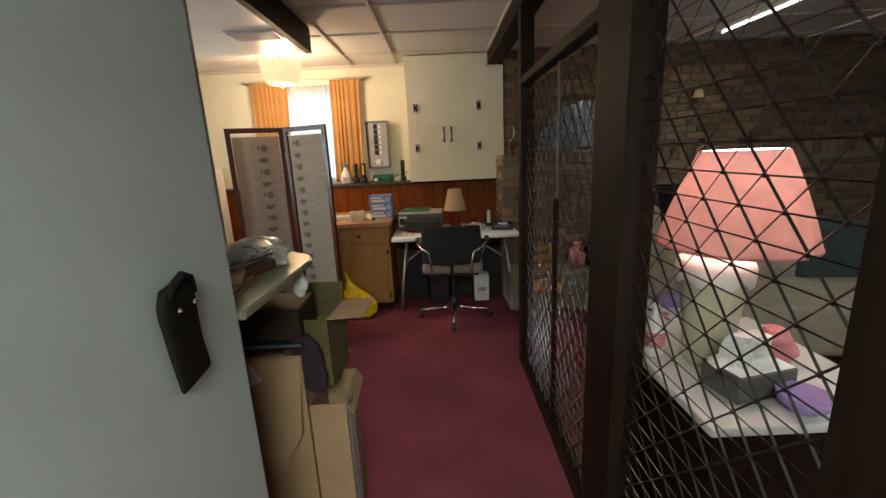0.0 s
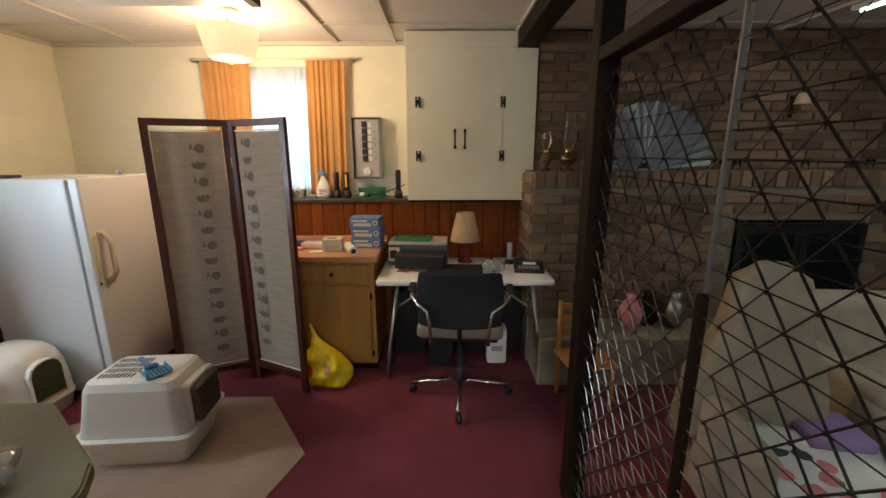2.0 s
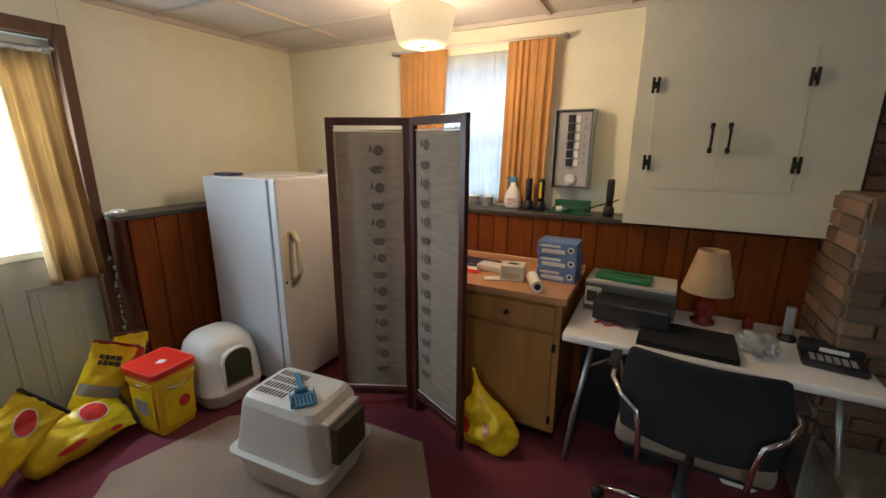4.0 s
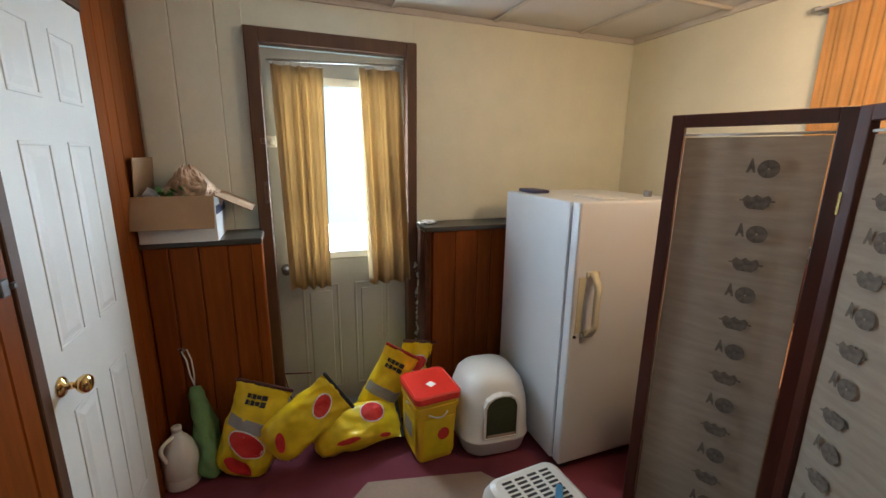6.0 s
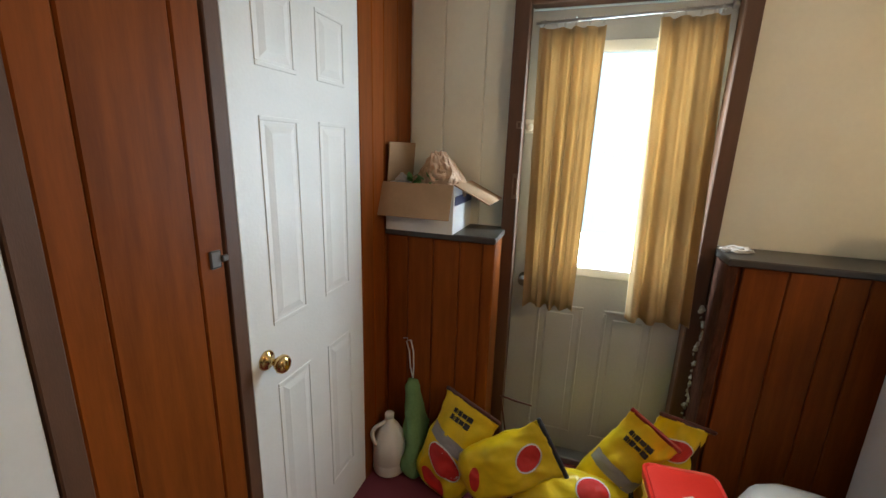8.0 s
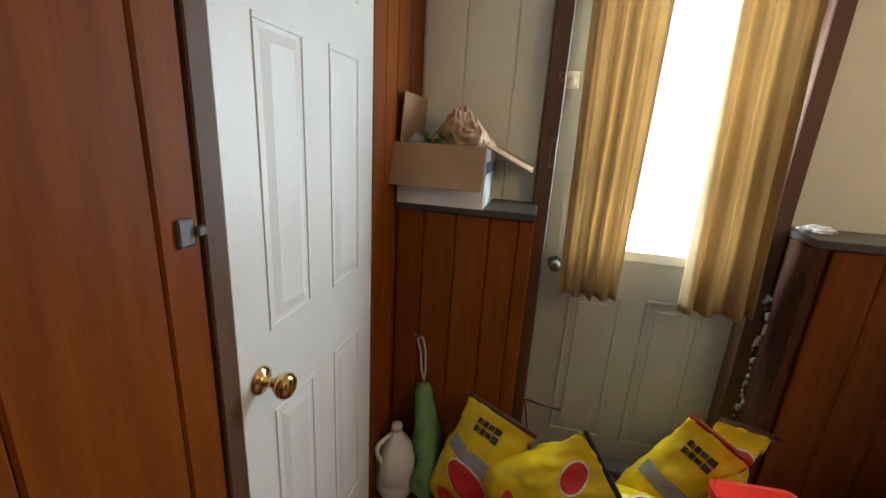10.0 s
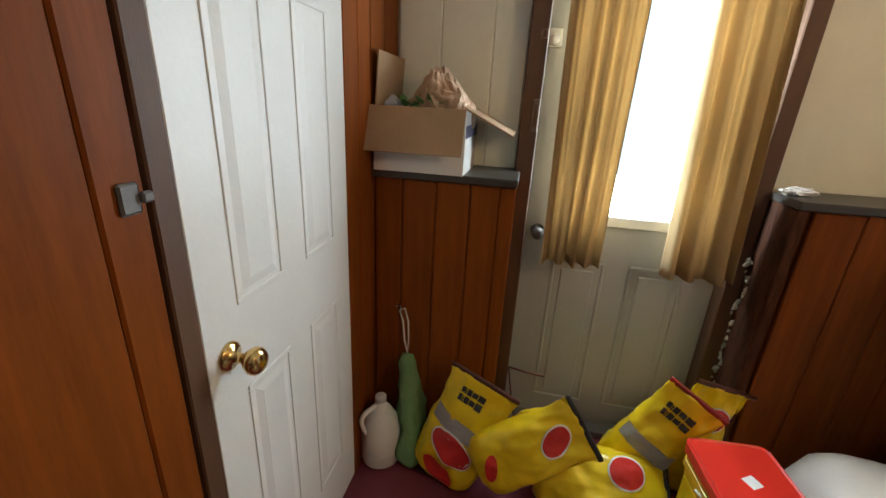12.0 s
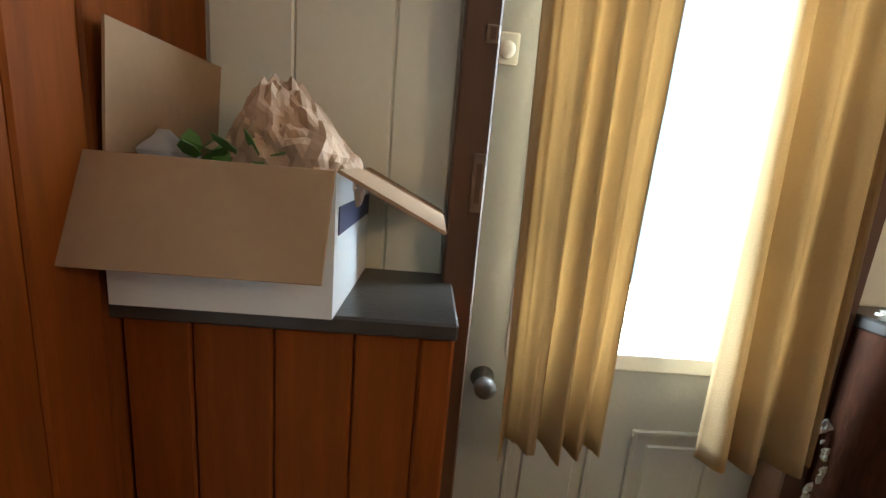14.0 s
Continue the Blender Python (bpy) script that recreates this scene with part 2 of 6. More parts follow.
def tube(points, r=0.01, seg=8, bm=None):
    """A round bar along points."""
    bm = bm or bmesh.new()
    pts = [Vector(p) for p in points]
    rings = []
    for k, p in enumerate(pts):
        d = (pts[min(k + 1, len(pts) - 1)] - pts[max(k - 1, 0)]).normalized()
        u = d.orthogonal().normalized() if k == 0 else (u - d * u.dot(d)).normalized()
        w = d.cross(u)
        rings.append([bm.verts.new(p + r * (math.cos(2 * math.pi * i / seg) * u + math.sin(2 * math.pi * i / seg) * w)) for i in range(seg)])
    for a, b in zip(rings, rings[1:]):
        for i in range(seg):
            j = (i + 1) % seg
            bm.faces.new((a[i], a[j], b[j], b[i]))
    bm.faces.new(rings[0][::-1]), bm.faces.new(rings[-1])
    return bm


def arc(p, q, bulge, n=8):
    """Points from p to q over a bow of the vector bulge."""
    p, q, bulge = Vector(p), Vector(q), Vector(bulge)
    return [p.lerp(q, i / n) + bulge * math.sin(math.pi * i / n) for i in range(n + 1)]


def prism(poly, z0, z1, bevel=0.0):
    bm = bmesh.new()
    lo = [bm.verts.new((x, y, z0)) for x, y in poly]
    hi = [bm.verts.new((x, y, z1)) for x, y in poly]
    bm.faces.new(lo[::-1]), bm.faces.new(hi)
    for i in range(len(poly)):
        j = (i + 1) % len(poly)
        bm.faces.new((lo[i], lo[j], hi[j], hi[i]))
    bmesh.ops.recalc_face_normals(bm, faces=bm.faces[:])
    if bevel:
        bmesh.ops.bevel(bm, geom=bm.edges[:], offset=bevel, segments=2, affect="EDGES")
    return bm


def structure(name, bm, material, label):
    return tagged(part(name, bm, material), label, kind="structure")


# ---- large structure ----
H = 2.33           # ceiling
XW, YN, YS = -2.97, 4.75, 1.83   # painted west wall, painted north wall, south wall of the room
XL, YL = -2.70, 4.50            # fronts of the low panelled walls
LEDGE = 1.16

floor = structure("floor", box(-3.2, 5.0, -1.8, 5.0, -0.12, 0.0), "carpet", "worn maroon cut-pile carpet over the whole floor")

# ceiling: one mesh with sunk tiles between bars
bm = box(-3.2, 5.0, -1.8, 5.0, H + 0.012, H + 0.12)
xs = [-2.97, -2.29, -1.53, -0.765, -0.32, 0.57]
ys = [-1.5 - 0.02, -0.6, 0.01, 0.62, 1.23, 1.85, 2.46, 3.07, 3.68, 4.29, 4.75]
structure("ceiling", bm, "tile", "suspended ceiling of off-white mineral tiles")
bm = bmesh.new()
for x in xs + [1.2, 2.4, 3.6, 4.6]:
    box(x - 0.012, x + 0.012, -1.6, YN, H - 0.004, H + 0.014, bm=bm)
for y in ys:
    box(-2.97, 4.6, y - 0.012, y + 0.012, H - 0.001, H + 0.013, bm=bm)
box(-2.97, -0.22, YN - 0.025, YN, H - 0.02, H + 0.01, bm=bm)
box(XW, XW + 0.02, YS, YN, H - 0.02, H + 0.01, bm=bm)
structure("ceiling_grid", bm, "tbar", "painted metal bars between the ceiling tiles")

# dropped duct with a vent
structure("ceiling_duct", box(-1.60, -0.84, -1.5, 3.44, 2.17, H + 0.01, 0.004), "white", "boxed-in duct hung below the ceiling, painted pale grey")
structure("trim", box(-0.84, -0.80, -1.5, 3.44, 2.165, H), "darkwood", "dark brown board along the side of the duct")
vent = thing("ceiling_vent", (-1.0, 2.95, 2.17), "white louvred air vent in the underside of the duct", "vent")
part("frame", box(-0.15, 0.15, -0.09, 0.09, -0.008, 0.0, 0.003), "white", vent)
for k in range(7):
    part("slat", box(-0.13, 0.13, -0.075 + k * 0.024, -0.066 + k * 0.024, -0.014, -0.008), "tbar", vent)

# west wall (painted, above and behind the ledge) with the opening of the outside door
DY0, DY1, DZ = 2.37, 3.15, 2.09


def wall(name, pieces, material, label):
    bm = bmesh.new()
    for p in pieces:
        box(*p, bm=bm)
    return structure(name, bm, material, label)


wall_west = wall("wall_west", [(XW - 0.2, XW, YS - 0.1, DY0, 0, H), (XW - 0.2, XW, DY1, YN + 0.2, 0, H), (XW - 0.2, XW, DY0, DY1, DZ, H)], "cream", "cream-painted upper wall of wide grooved boards round the outside door")
WX0, WX1, WZ0, WZ1 = -1.62, -0.88, 1.22, 2.13
wall_north = wall("wall_north", [(XW, WX0, YN, YN + 0.2, 0, H), (WX1, 5.0, YN, YN + 0.2, 0, H), (WX0, WX1, YN, YN + 0.2, 0, WZ0), (WX0, WX1, YN, YN + 0.2, WZ1, H)], "cream", "cream-painted upper wall round the small window")
AX0, AX1 = -2.475, -1.86   # closet door
BX0, BX1 = -1.42, -0.87    # second closet door
wall_south = wall("wall_south", [(XW, AX0, 1.70, YS, 0, H), (AX1, BX0 - 0.0, 1.70, YS, 0, H), (BX1, -0.78, 1.70, YS, 0, H), (AX0, AX1, 1.70, YS, 2.03, H), (BX0, BX1, 1.70, YS, 2.03, H)], "pine", "varnished pine wall round the closet doors")
structure("wall_hall", box(-0.86, -0.775, -1.5, 1.70, 0, H), "hallwall", "pale grey-green painted wall of the passage")
structure("wall_hall_pier", box(-0.775, -0.45, -1.5, 1.23, 0, H, 0.004), "hallwall", "pale grey-green painted pier that juts into the passage")
structure("wall_back", box(-0.8, 4.8, -1.7, -1.5, 0, H), "hallwall", "plain wall behind the passage")
structure("wall_east", box(4.6, 4.8, -1.5, 5.0, 0, H), "darkwood", "dark panelled far wall of the den")
structure("wall_closet", box(-3.2, -0.8, 1.0, 1.06, 0, H), "hallwall", "back wall of the closets")

# low walls below the ledge
low_west = wall("wainscot_west", [(XW, XL - 0.018, YS, 2.335, 0, LEDGE - 0.025), (XW, -2.768, 3.20, YL, 0, LEDGE - 0.025)], "pine", "low varnished pine wall under the ledge")
low_north = wall("wainscot_north", [(XW, 0.70, YL + 0.018, YN, 0, LEDGE - 0.025)], "pine", "low varnished pine wall under the ledge")
bm = box(XW, XL + 0.015, YS, 2.345, LEDGE - 0.025, LEDGE + 0.002, 0.004)
structure("ledge_west", bm, "ledge", "dark painted ledge board on the low wall")
structure("ledge_west_end", box(XW, -2.735, 3.185, YL, LEDGE - 0.025, LEDGE + 0.002, 0.004), "ledge", "dark painted ledge board on the low wall beside the door")
structure("ledge_north", box(-2.73, -0.22, YL - 0.015, YN, LEDGE - 0.025, LEDGE + 0.002, 0.004), "ledge", "dark painted ledge board under the window")
structure("trim", box(-2.90, -2.745, 3.189, 3.222, 0, LEDGE - 0.025, 0.004), "browntrim", "dark corner board with ragged filler at the door")
structure("trim", box(-2.715, -2.695, 2.29, 2.342, 0, LEDGE - 0.025, 0.005), "pine", "pine corner moulding of the low wall")

structure("trim", box(-0.78, -0.773, 1.70, 1.84, 0, H), "hallwall", "pale painted end of the closet wall")

# trims of the doors in the south wall
for x0, x1, n in ((AX1, AX1 + 0.045, "dark brown painted jamb of the closet door"), (BX0 - 0.045, BX0, "dark brown painted jamb of the second closet door")):
    structure("trim", box(x0, x1, 1.82, YS + 0.022, 0, 2.07, 0.003), "trim", n)
structure("trim", box(AX0, AX1 + 0.045, 1.82, YS + 0.022, 2.03, 2.07), "trim", "brown head board over the closet door")
structure("trim", box(BX0 - 0.06, BX1 + 0.03, 1.82, YS + 0.022, 2.03, 2.09), "trim", "brown head board over the second closet door")

# casing of the outside door
CX = -2.90
structure("door_casing", box(XW - 0.005, CX, 2.325, 2.39, 0, 2.155, 0.004), "trim", "worn brown casing at the lock side of the outside door")
structure("door_casing", box(XW - 0.005, CX, 3.13, 3.188, 0, 2.155, 0.004), "trim", "worn brown casing at the hinge side of the outside door")
structure("door_casing", box(XW - 0.005, CX - 0.002, 2.39, 3.13, 2.085, 2.155, 0.004), "trim", "worn brown casing over the outside door")

# soffit beam over the partition
structure("beam", box(0.57, 0.70, -1.5, YL - 0.08, 2.225, H + 0.01, 0.004), "darkwood", "dark wooden beam above the lattice partition")

# ---- partition of posts and metal lattice ----
partition = thing("lattice_partition", (0.6, 1.5, 0), "dark wooden room divider with expanded-metal lattice panels", "room divider")
px = 0.0


def pbox(name, y0, y1, z0, z1, x0=-0.03, x1=0.05, m="darkwood"):
    part(name, box(x0, x1, y0 - 1.5, y1 - 1.5, z0, z1, 0.004), m, partition)


pbox("post", 2.82, 2.90, 0, 2.225)
pbox("post", 1.37, 1.60, 0, 2.225, -0.04, 0.05)
pbox("post", 0.655, 0.742, 0, 2.225, -0.03, 0.03)
pbox("post", -0.6, -0.5, 0, 2.225)
pbox("rail", 1.60, 2.82, 1.80, 1.845, -0.03, 0.03)
pbox("rail", 1.60, 2.82, 0.0, 0.06, -0.03, 0.03)
pbox("rail", 0.742, 1.37, 1.80, 1.845, -0.03, 0.03)
pbox("rail", 0.742, 1.37, 0.0, 0.06, -0.03, 0.03)
pbox("rail", -0.5, 0.655, 1.80, 1.845, -0.03, 0.03)
pbox("mullion", 2.163, 2.177, 1.20, 1.80, 0.006, 0.02, "dullmetal")
pbox("mullion", 2.158, 2.180, 0.06, 1.20, -0.006, 0.016, "darkwood")


def lattice(y0, y1, z0, z1):
    """Expanded metal: twisted strands in diamonds with a strand through every row of knots."""
    bm = bmesh.new()
    du, dv = 0.10, 0.055

    def strand(a, b, x, w=0.0023):
        a, b = Vector((x, a[0] - 1.5, a[1])), Vector((x, b[0] - 1.5, b[1]))
        d = (b - a).normalized()
        flat = (Vector((-0.62, 0, 0.785)) - d * d.dot(Vector((-0.62, 0, 0.785)))).normalized()
        side, deep = d.cross(flat) * w, flat * 0.0008
        q = [bm.verts.new(p) for p in (a + side + deep, a - side + deep, a - side - deep, a + side - deep, b + side + deep, b - side + deep, b - side - deep, b + side - deep)]
        for i in range(4):
            bm.faces.new((q[i], q[(i + 1) % 4], q[4 + (i + 1) % 4], q[4 + i]))

    rows = int((z1 - z0) / dv)
    for r in range(rows + 1):
        z = z0 + r * dv
        strand((y0, z), (y1, z), 0.0, 0.0013)
        off = (r % 2) * du / 2
        y = y0 + off
        while y < y1 - 0.01:
            if z + dv <= z1:
                if y + du / 2 <= y1:
                    strand((y, z), (y + du / 2, z + dv), 0.003)
                if y - du / 2 >= y0 - 1e-6:
                    strand((y, z), (y - du / 2, z + dv), -0.003)
            c = Vector((0, y - 1.5, z))
            vs = [bm.verts.new(c + Vector((dx * 0.006, dy * 0.007, dz * 0.006))) for dx, dy, dz in ((1, 0, 0), (-1, 0, 0), (0, 1, 0), (0, -1, 0), (0, 0, 1), (0, 0, -1))]
            for i, j, k in ((0, 2, 4), (2, 1, 4), (1, 3, 4), (3, 0, 4), (2, 0, 5), (1, 2, 5), (3, 1, 5), (0, 3, 5)):
                bm.faces.new((vs[i], vs[j], vs[k]))
            y += du
    part("lattice", bm, "lattice", partition, "bronzed metal lattice", kind="stuff")


M["lattice"] = mat("bronzed_metal", (0.12, 0.115, 0.11), 0.28, 1.0, var=0.4)
lattice(2.185, 2.82, 0.055, 1.80)
lattice(1.60, 2.15, 0.055, 1.80)
lattice(0.742, 1.37, 0.055, 1.80)
lattice(-0.5, 0.655, 0.055, 1.80)

# ---- brick fireplace wall ----
BX = 0.715
structure("brick_wall_upper", box(BX + 0.01, 4.6, YN - 0.30, YN, 1.0, H), "mortar", "dark mixed brick wall above the mantel ledge")
bm = bmesh.new()
for p in ((0.65, 2.05, 4.11, YN - 0.3, 0, 1.375), (2.95, 4.6, 4.11, YN - 0.3, 0, 1.375), (2.05, 2.95, 4.11, YN - 0.3, 1.05, 1.375), (2.05, 2.95, 4.40, 4.46, 0.3, 1.06)):
    box(*p, bm=bm)
structure("brick_wall_lower", bm, "mortar", "brick chimney breast with the fireplace opening")
structure("hearth", box(0.66, 3.7, 3.76, 4.11, 0.0, 0.34, 0.012), "stone", "raised stone hearth before the fireplace")


# ---- doors and windows ----
def panelled(bm_parent, name, w, h, rows, t=0.035, m="white", mould="white"):
    """A slab in the xz plane, its face at y=+t, with raised panels; rows: (z0, z1). Returns nothing."""
    slab = part("slab", box(0, w, 0, t, 0, h, 0.002), m, bm_parent)
    st, mid = 0.095, 0.10
    pw = (w - 2 * st - mid) / 2
    for z0, z1 in rows:
        for k in range(2):
            x0 = st + k * (pw + mid)
            bm = bmesh.new()
            # frame moulding round a sunk field, then the raised field
            for a in ((x0, x0 + pw, z0, z0 + 0.012), (x0, x0 + pw, z1 - 0.012, z1), (x0, x0 + 0.012, z0 + 0.012, z1 - 0.012), (x0 + pw - 0.012, x0 + pw, z0 + 0.012, z1 - 0.012)):
                box(a[0], a[1], t - 0.004, t + 0.003, a[2], a[3], 0.0015, bm=bm)
            f = bmesh.new()
            q = [(x0 + 0.016, z0 + 0.016), (x0 + pw - 0.016, z0 + 0.016), (x0 + pw - 0.016, z1 - 0.016), (x0 + 0.016, z1 - 0.016)]
            i_ = 0.026
            p = [(x0 + 0.016 + i_, z0 + 0.016 + i_), (x0 + pw - 0.016 - i_, z0 + 0.016 + i_), (x0 + pw - 0.016 - i_, z1 - 0.016 - i_), (x0 + 0.016 + i_, z1 - 0.016 - i_)]
            o_ = [f.verts.new((x_, t - 0.001, z_)) for x_, z_ in q]
            n_ = [f.verts.new((x_, t + 0.0045, z_)) for x_, z_ in p]
            f.faces.new(n_[::-1])
            for k2 in range(4):
                f.faces.new((o_[k2], n_[k2], n_[(k2 + 1) % 4], o_[(k2 + 1) % 4]))
            join(bm, f)
            part("panel", bm, mould, bm_parent)
    return slab


def knob(parent, x, y, z, m="brass", out=1):
    bm = lathe([(0.030, 0), (0.030, 0.004), (0.024, 0.009), (0.011, 0.013), (0.010, 0.035), (0.020, 0.041), (0.027, 0.052), (0.027, 0.062), (0.020, 0.070), (0.006, 0.073)], 24)
    o = part("knob", bm, m, parent, "polished brass door knob", smooth=True)
    o.matrix_local = pose(x, y, z, -90 * out)
    return o


ROWS6 = [(0.20, 0.80), (0.99, 1.575), (1.695, 1.90)]
door_1 = thing("door_1", (AX1 - 0.003, YS - 0.018, 0.01), "white six-panel closet door, shut", "door", rz=180)
door_1["kind"] = "structure"
door_1.matrix_world = pose(AX0 + 0.003, YS - 0.018, 0.01)
panelled(door_1, "door", AX1 - AX0 - 0.006, 2.015, ROWS6)
knob(door_1, AX1 - AX0 - 0.062, 0.035, 0.90)
door_2 = thing("door_2", (BX0 + 0.003, YS - 0.018, 0.01), "white six-panel door of the second closet, shut", "door")
door_2["kind"] = "structure"
panelled(door_2, "door", BX1 - BX0 - 0.006, 2.015, ROWS6)
latch = thing("wall_latch", (-1.783, YS + 0.016, 1.245), "small dark metal latch plate on the pine wall", "latch")
part("plate", box(-0.016, 0.016, 0, 0.006, -0.022, 0.022, 0.004), "dullmetal", latch)
part("bolt", box(-0.03, -0.012, 0.004, 0.014, -0.008, 0.008, 0.003), "dullmetal", latch)

# outside door: grey slab with a window
door_3 = thing("door_3", (XW - 0.012, 2.385, 0.01), "grey painted outside door with a tall window, shut", "door")
door_3["kind"] = "structure"
W0, W1, V0, V1 = 0.12, 0.64, 0.985, 1.915   # window in the slab, along y and z
bm = bmesh.new()
for a in ((0, W0, 0, 2.07), (W1, 0.755, 0, 2.07), (W0, W1, 0, V0), (W0, W1, V1, 2.07)):
    box(-0.04, 0.0, a[0], a[1], a[2], a[3], bm=bm)
part("slab", bm, "offwhite", door_3)
bm = bmesh.new()
for a in ((W0 - 0.02, W0 + 0.012, V0 - 0.02, V1 + 0.02), (W1 - 0.012, W1 + 0.02, V0 - 0.02, V1 + 0.02), (W0, W1, V0 - 0.03, V0 + 0.012), (W0, W1, V1 - 0.012, V1 + 0.03)):
    box(-0.03, 0.014, a[0], a[1], a[2], a[3], 0.003, bm=bm)
part("window_frame", bm, "white", door_3, "white plastic frame of the door window")
pane = part("pane", box(-0.026, -0.020, W0, W1, V0, V1), "glass", door_3)
pane.visible_shadow = False
for k, (a, b) in enumerate(((0.13, 0.34), (0.43, 0.64))):
    for c, d in ((0.12, 0.80),):
        bm = bmesh.new()
        for e in ((a, b, c, c + 0.014), (a, b, d - 0.014, d), (a, a + 0.014, c + 0.014, d - 0.014), (b - 0.014, b, c + 0.014, d - 0.014)):
            box(-0.003, 0.006, e[0], e[1], e[2], e[3], 0.003, bm=bm)
        box(-0.003, 0.005, a + 0.04, b - 0.04, c + 0.04, d - 0.04, 0.004, bm=bm)
        part("panel", bm, "offwhite", door_3)
k_ = part("deadbolt", box(0, 0.012, -0.025, 0.025, -0.03, 0.03, 0.006, 2), "white", door_3, "white deadbolt turn plate")
k_.matrix_local = pose(0.0, 0.028, 1.61)
bm = lathe([(0.016, 0), (0.016, 0.01), (0.006, 0.012)], 16)
o = part("thumb_turn", bm, "plastic", door_3, smooth=True)
o.matrix_local = pose(0.012, 0.028, 1.605, 0, 90, 0)
o = part("knob", lathe([(0.028, 0), (0.012, 0.012), (0.010, 0.03), (0.024, 0.042), (0.024, 0.055), (0.01, 0.062)], 20), "dullmetal", door_3, "small dull metal door knob", smooth=True)
o.matrix_local = pose(0.0, 0.055, 0.91, 0, 90, 0)
structure("door_sill", box(XW - 0.05, -2.91, 2.39, 3.13, 0, 0.035, 0.004), "steel", "metal sill under the outside door")
for z, h_ in ((1.36, 0.11), (1.62, 0.03)):
    s_ = thing("strike_plate", (CX + 0.001, 2.375, z), "painted-over metal strike plate on the worn casing", "strike plate", "strike plates")
    part("plate", box(0, 0.004, -0.012, 0.012, -h_ / 2, h_ / 2, 0.0015), "oldtrim", s_)
    part("slot", box(0.003, 0.0055, -0.005, 0.005, -h_ / 3, h_ / 3), "trim", s_)
for z in (1.82, 0.25):
    part("hinge", lathe([(0.006, -0.045), (0.006, 0.045)], 10), "white", door_3, "painted hinge", smooth=True).matrix_local = pose(0.02, 0.752, z)
# chipped filler along the hinge-side corner
fill = thing("chipped_filler", (-2.89, 3.18, 0), "ragged lumps of old cream filler on the door corner", "filler")
fill["kind"] = "stuff"
bm = bmesh.new()
rnd = random.Random(4)
for k in range(24):
    z = 0.22 + k * 0.030 + rnd.uniform(-0.01, 0.01)
    r = rnd.uniform(0.003, 0.012)
    b2 = bmesh.new()
    bmesh.ops.create_icosphere(b2, subdivisions=2, radius=r)
    for v in b2.verts:
        n = 1 + 1.3 * noise.noise(v.co * 160 + Vector((k, 0, 0)))
        v.co = Vector((v.co.x * 0.45 * n, v.co.y * 0.9 * n, v.co.z * (1.1 + 0.12 * (k % 7)) * n))
    join(bm, b2, Matrix.Translation((rnd.uniform(0.0, 0.02), rnd.uniform(-0.008, 0.01), z)))
part("lumps", bm, "filler", fill, kind="stuff")

# north window
window_1 = thing("window_1", (-1.25, YN + 0.06, 1.675), "small white-framed window with net curtain", "window")
window_1["kind"] = "structure"
bm = bmesh.new()
for a in ((-0.37, -0.33, -0.455, 0.455), (0.33, 0.37, -0.455, 0.455), (-0.33, 0.33, -0.455, -0.41), (-0.33, 0.33, 0.41, 0.455), (-0.33, 0.33, -0.015, 0.015)):
    box(a[0], a[1], -0.02, 0.02, a[2], a[3], 0.003, bm=bm)
part("window_frame", bm, "white", window_1)
for z in (-0.21, 0.21):
    p_ = part("pane", box(-0.33, 0.33, -0.003, 0.003, z - 0.19, z + 0.19), "glass", window_1)
    p_.visible_shadow = False
for nm, bm_, m_ in (("backdrop_door", box(-4.2, -4.15, 0.4, 5.2, -0.4, 4.0), "daylight"), ("backdrop_north", box(-3.6, 1.2, 5.9, 5.95, -0.4, 4.0), "bluelight")):
    o = structure(nm, bm_, m_, "bright overcast daylight outside the window")
    o.visible_shadow = False


o = structure("backdrop_ground", box(-4.14, -4.11, 0.4, 5.2, -0.4, 0.80), "lowday", "dim overcast ground outside the door")
o.visible_shadow = False

# ---- curtains ----
def drape(parent, name, material, p0, p1, q0, q1, z0, z1, waves, amp, label="", seed=0, across=(1, 0)):
    """Folded cloth from p0-p1 at the top to q0-q1 at the hem; across: the way the folds swell."""
    rnd = random.Random(seed)
    nx, nz = waves * 20, 28
    ph = [rnd.uniform(-0.5, 0.5) for _ in range(waves + 1)]
    bm = bmesh.new()
    grid = []
    for j in range(nz + 1):
        v = j / nz
        row = []
        for i in range(nx + 1):
            u = i / nx
            a = Vector(p0).lerp(Vector(p1), u)
            b = Vector(q0).lerp(Vector(q1), u)
            c = a.lerp(b, 1 - v)
            a0 = math.sin(2 * math.pi * waves * (u + 0.035 * math.sin(7.3 * u + seed)) + ph[0] + 0.45 * math.sin(2.4 * v + seed + 2 * u))
            s = math.copysign(abs(a0) ** 0.75, a0) * amp * (0.6 + 0.7 * (1 - v)) * (0.8 + 0.3 * math.sin(11 * u + seed))
            s += 0.12 * amp * math.sin(2 * math.pi * waves * 2.6 * u + 2 * v + seed) + 0.06 * amp * noise.noise(Vector((u * 30, v * 9, seed)))
            row.append(bm.verts.new((c.x + across[0] * s, c.y + across[1] * s, z0 + (z1 - z0) * v)))
        grid.append(row)
    for j in range(nz):
        for i in range(nx):
            bm.faces.new((grid[j][i], grid[j][i + 1], grid[j + 1][i + 1], grid[j + 1][i]))
    o = part(name, bm, material, parent, label, smooth=True)
    s = o.modifiers.new("thickness", "SOLIDIFY")
    s.thickness = 0.0016
    return o


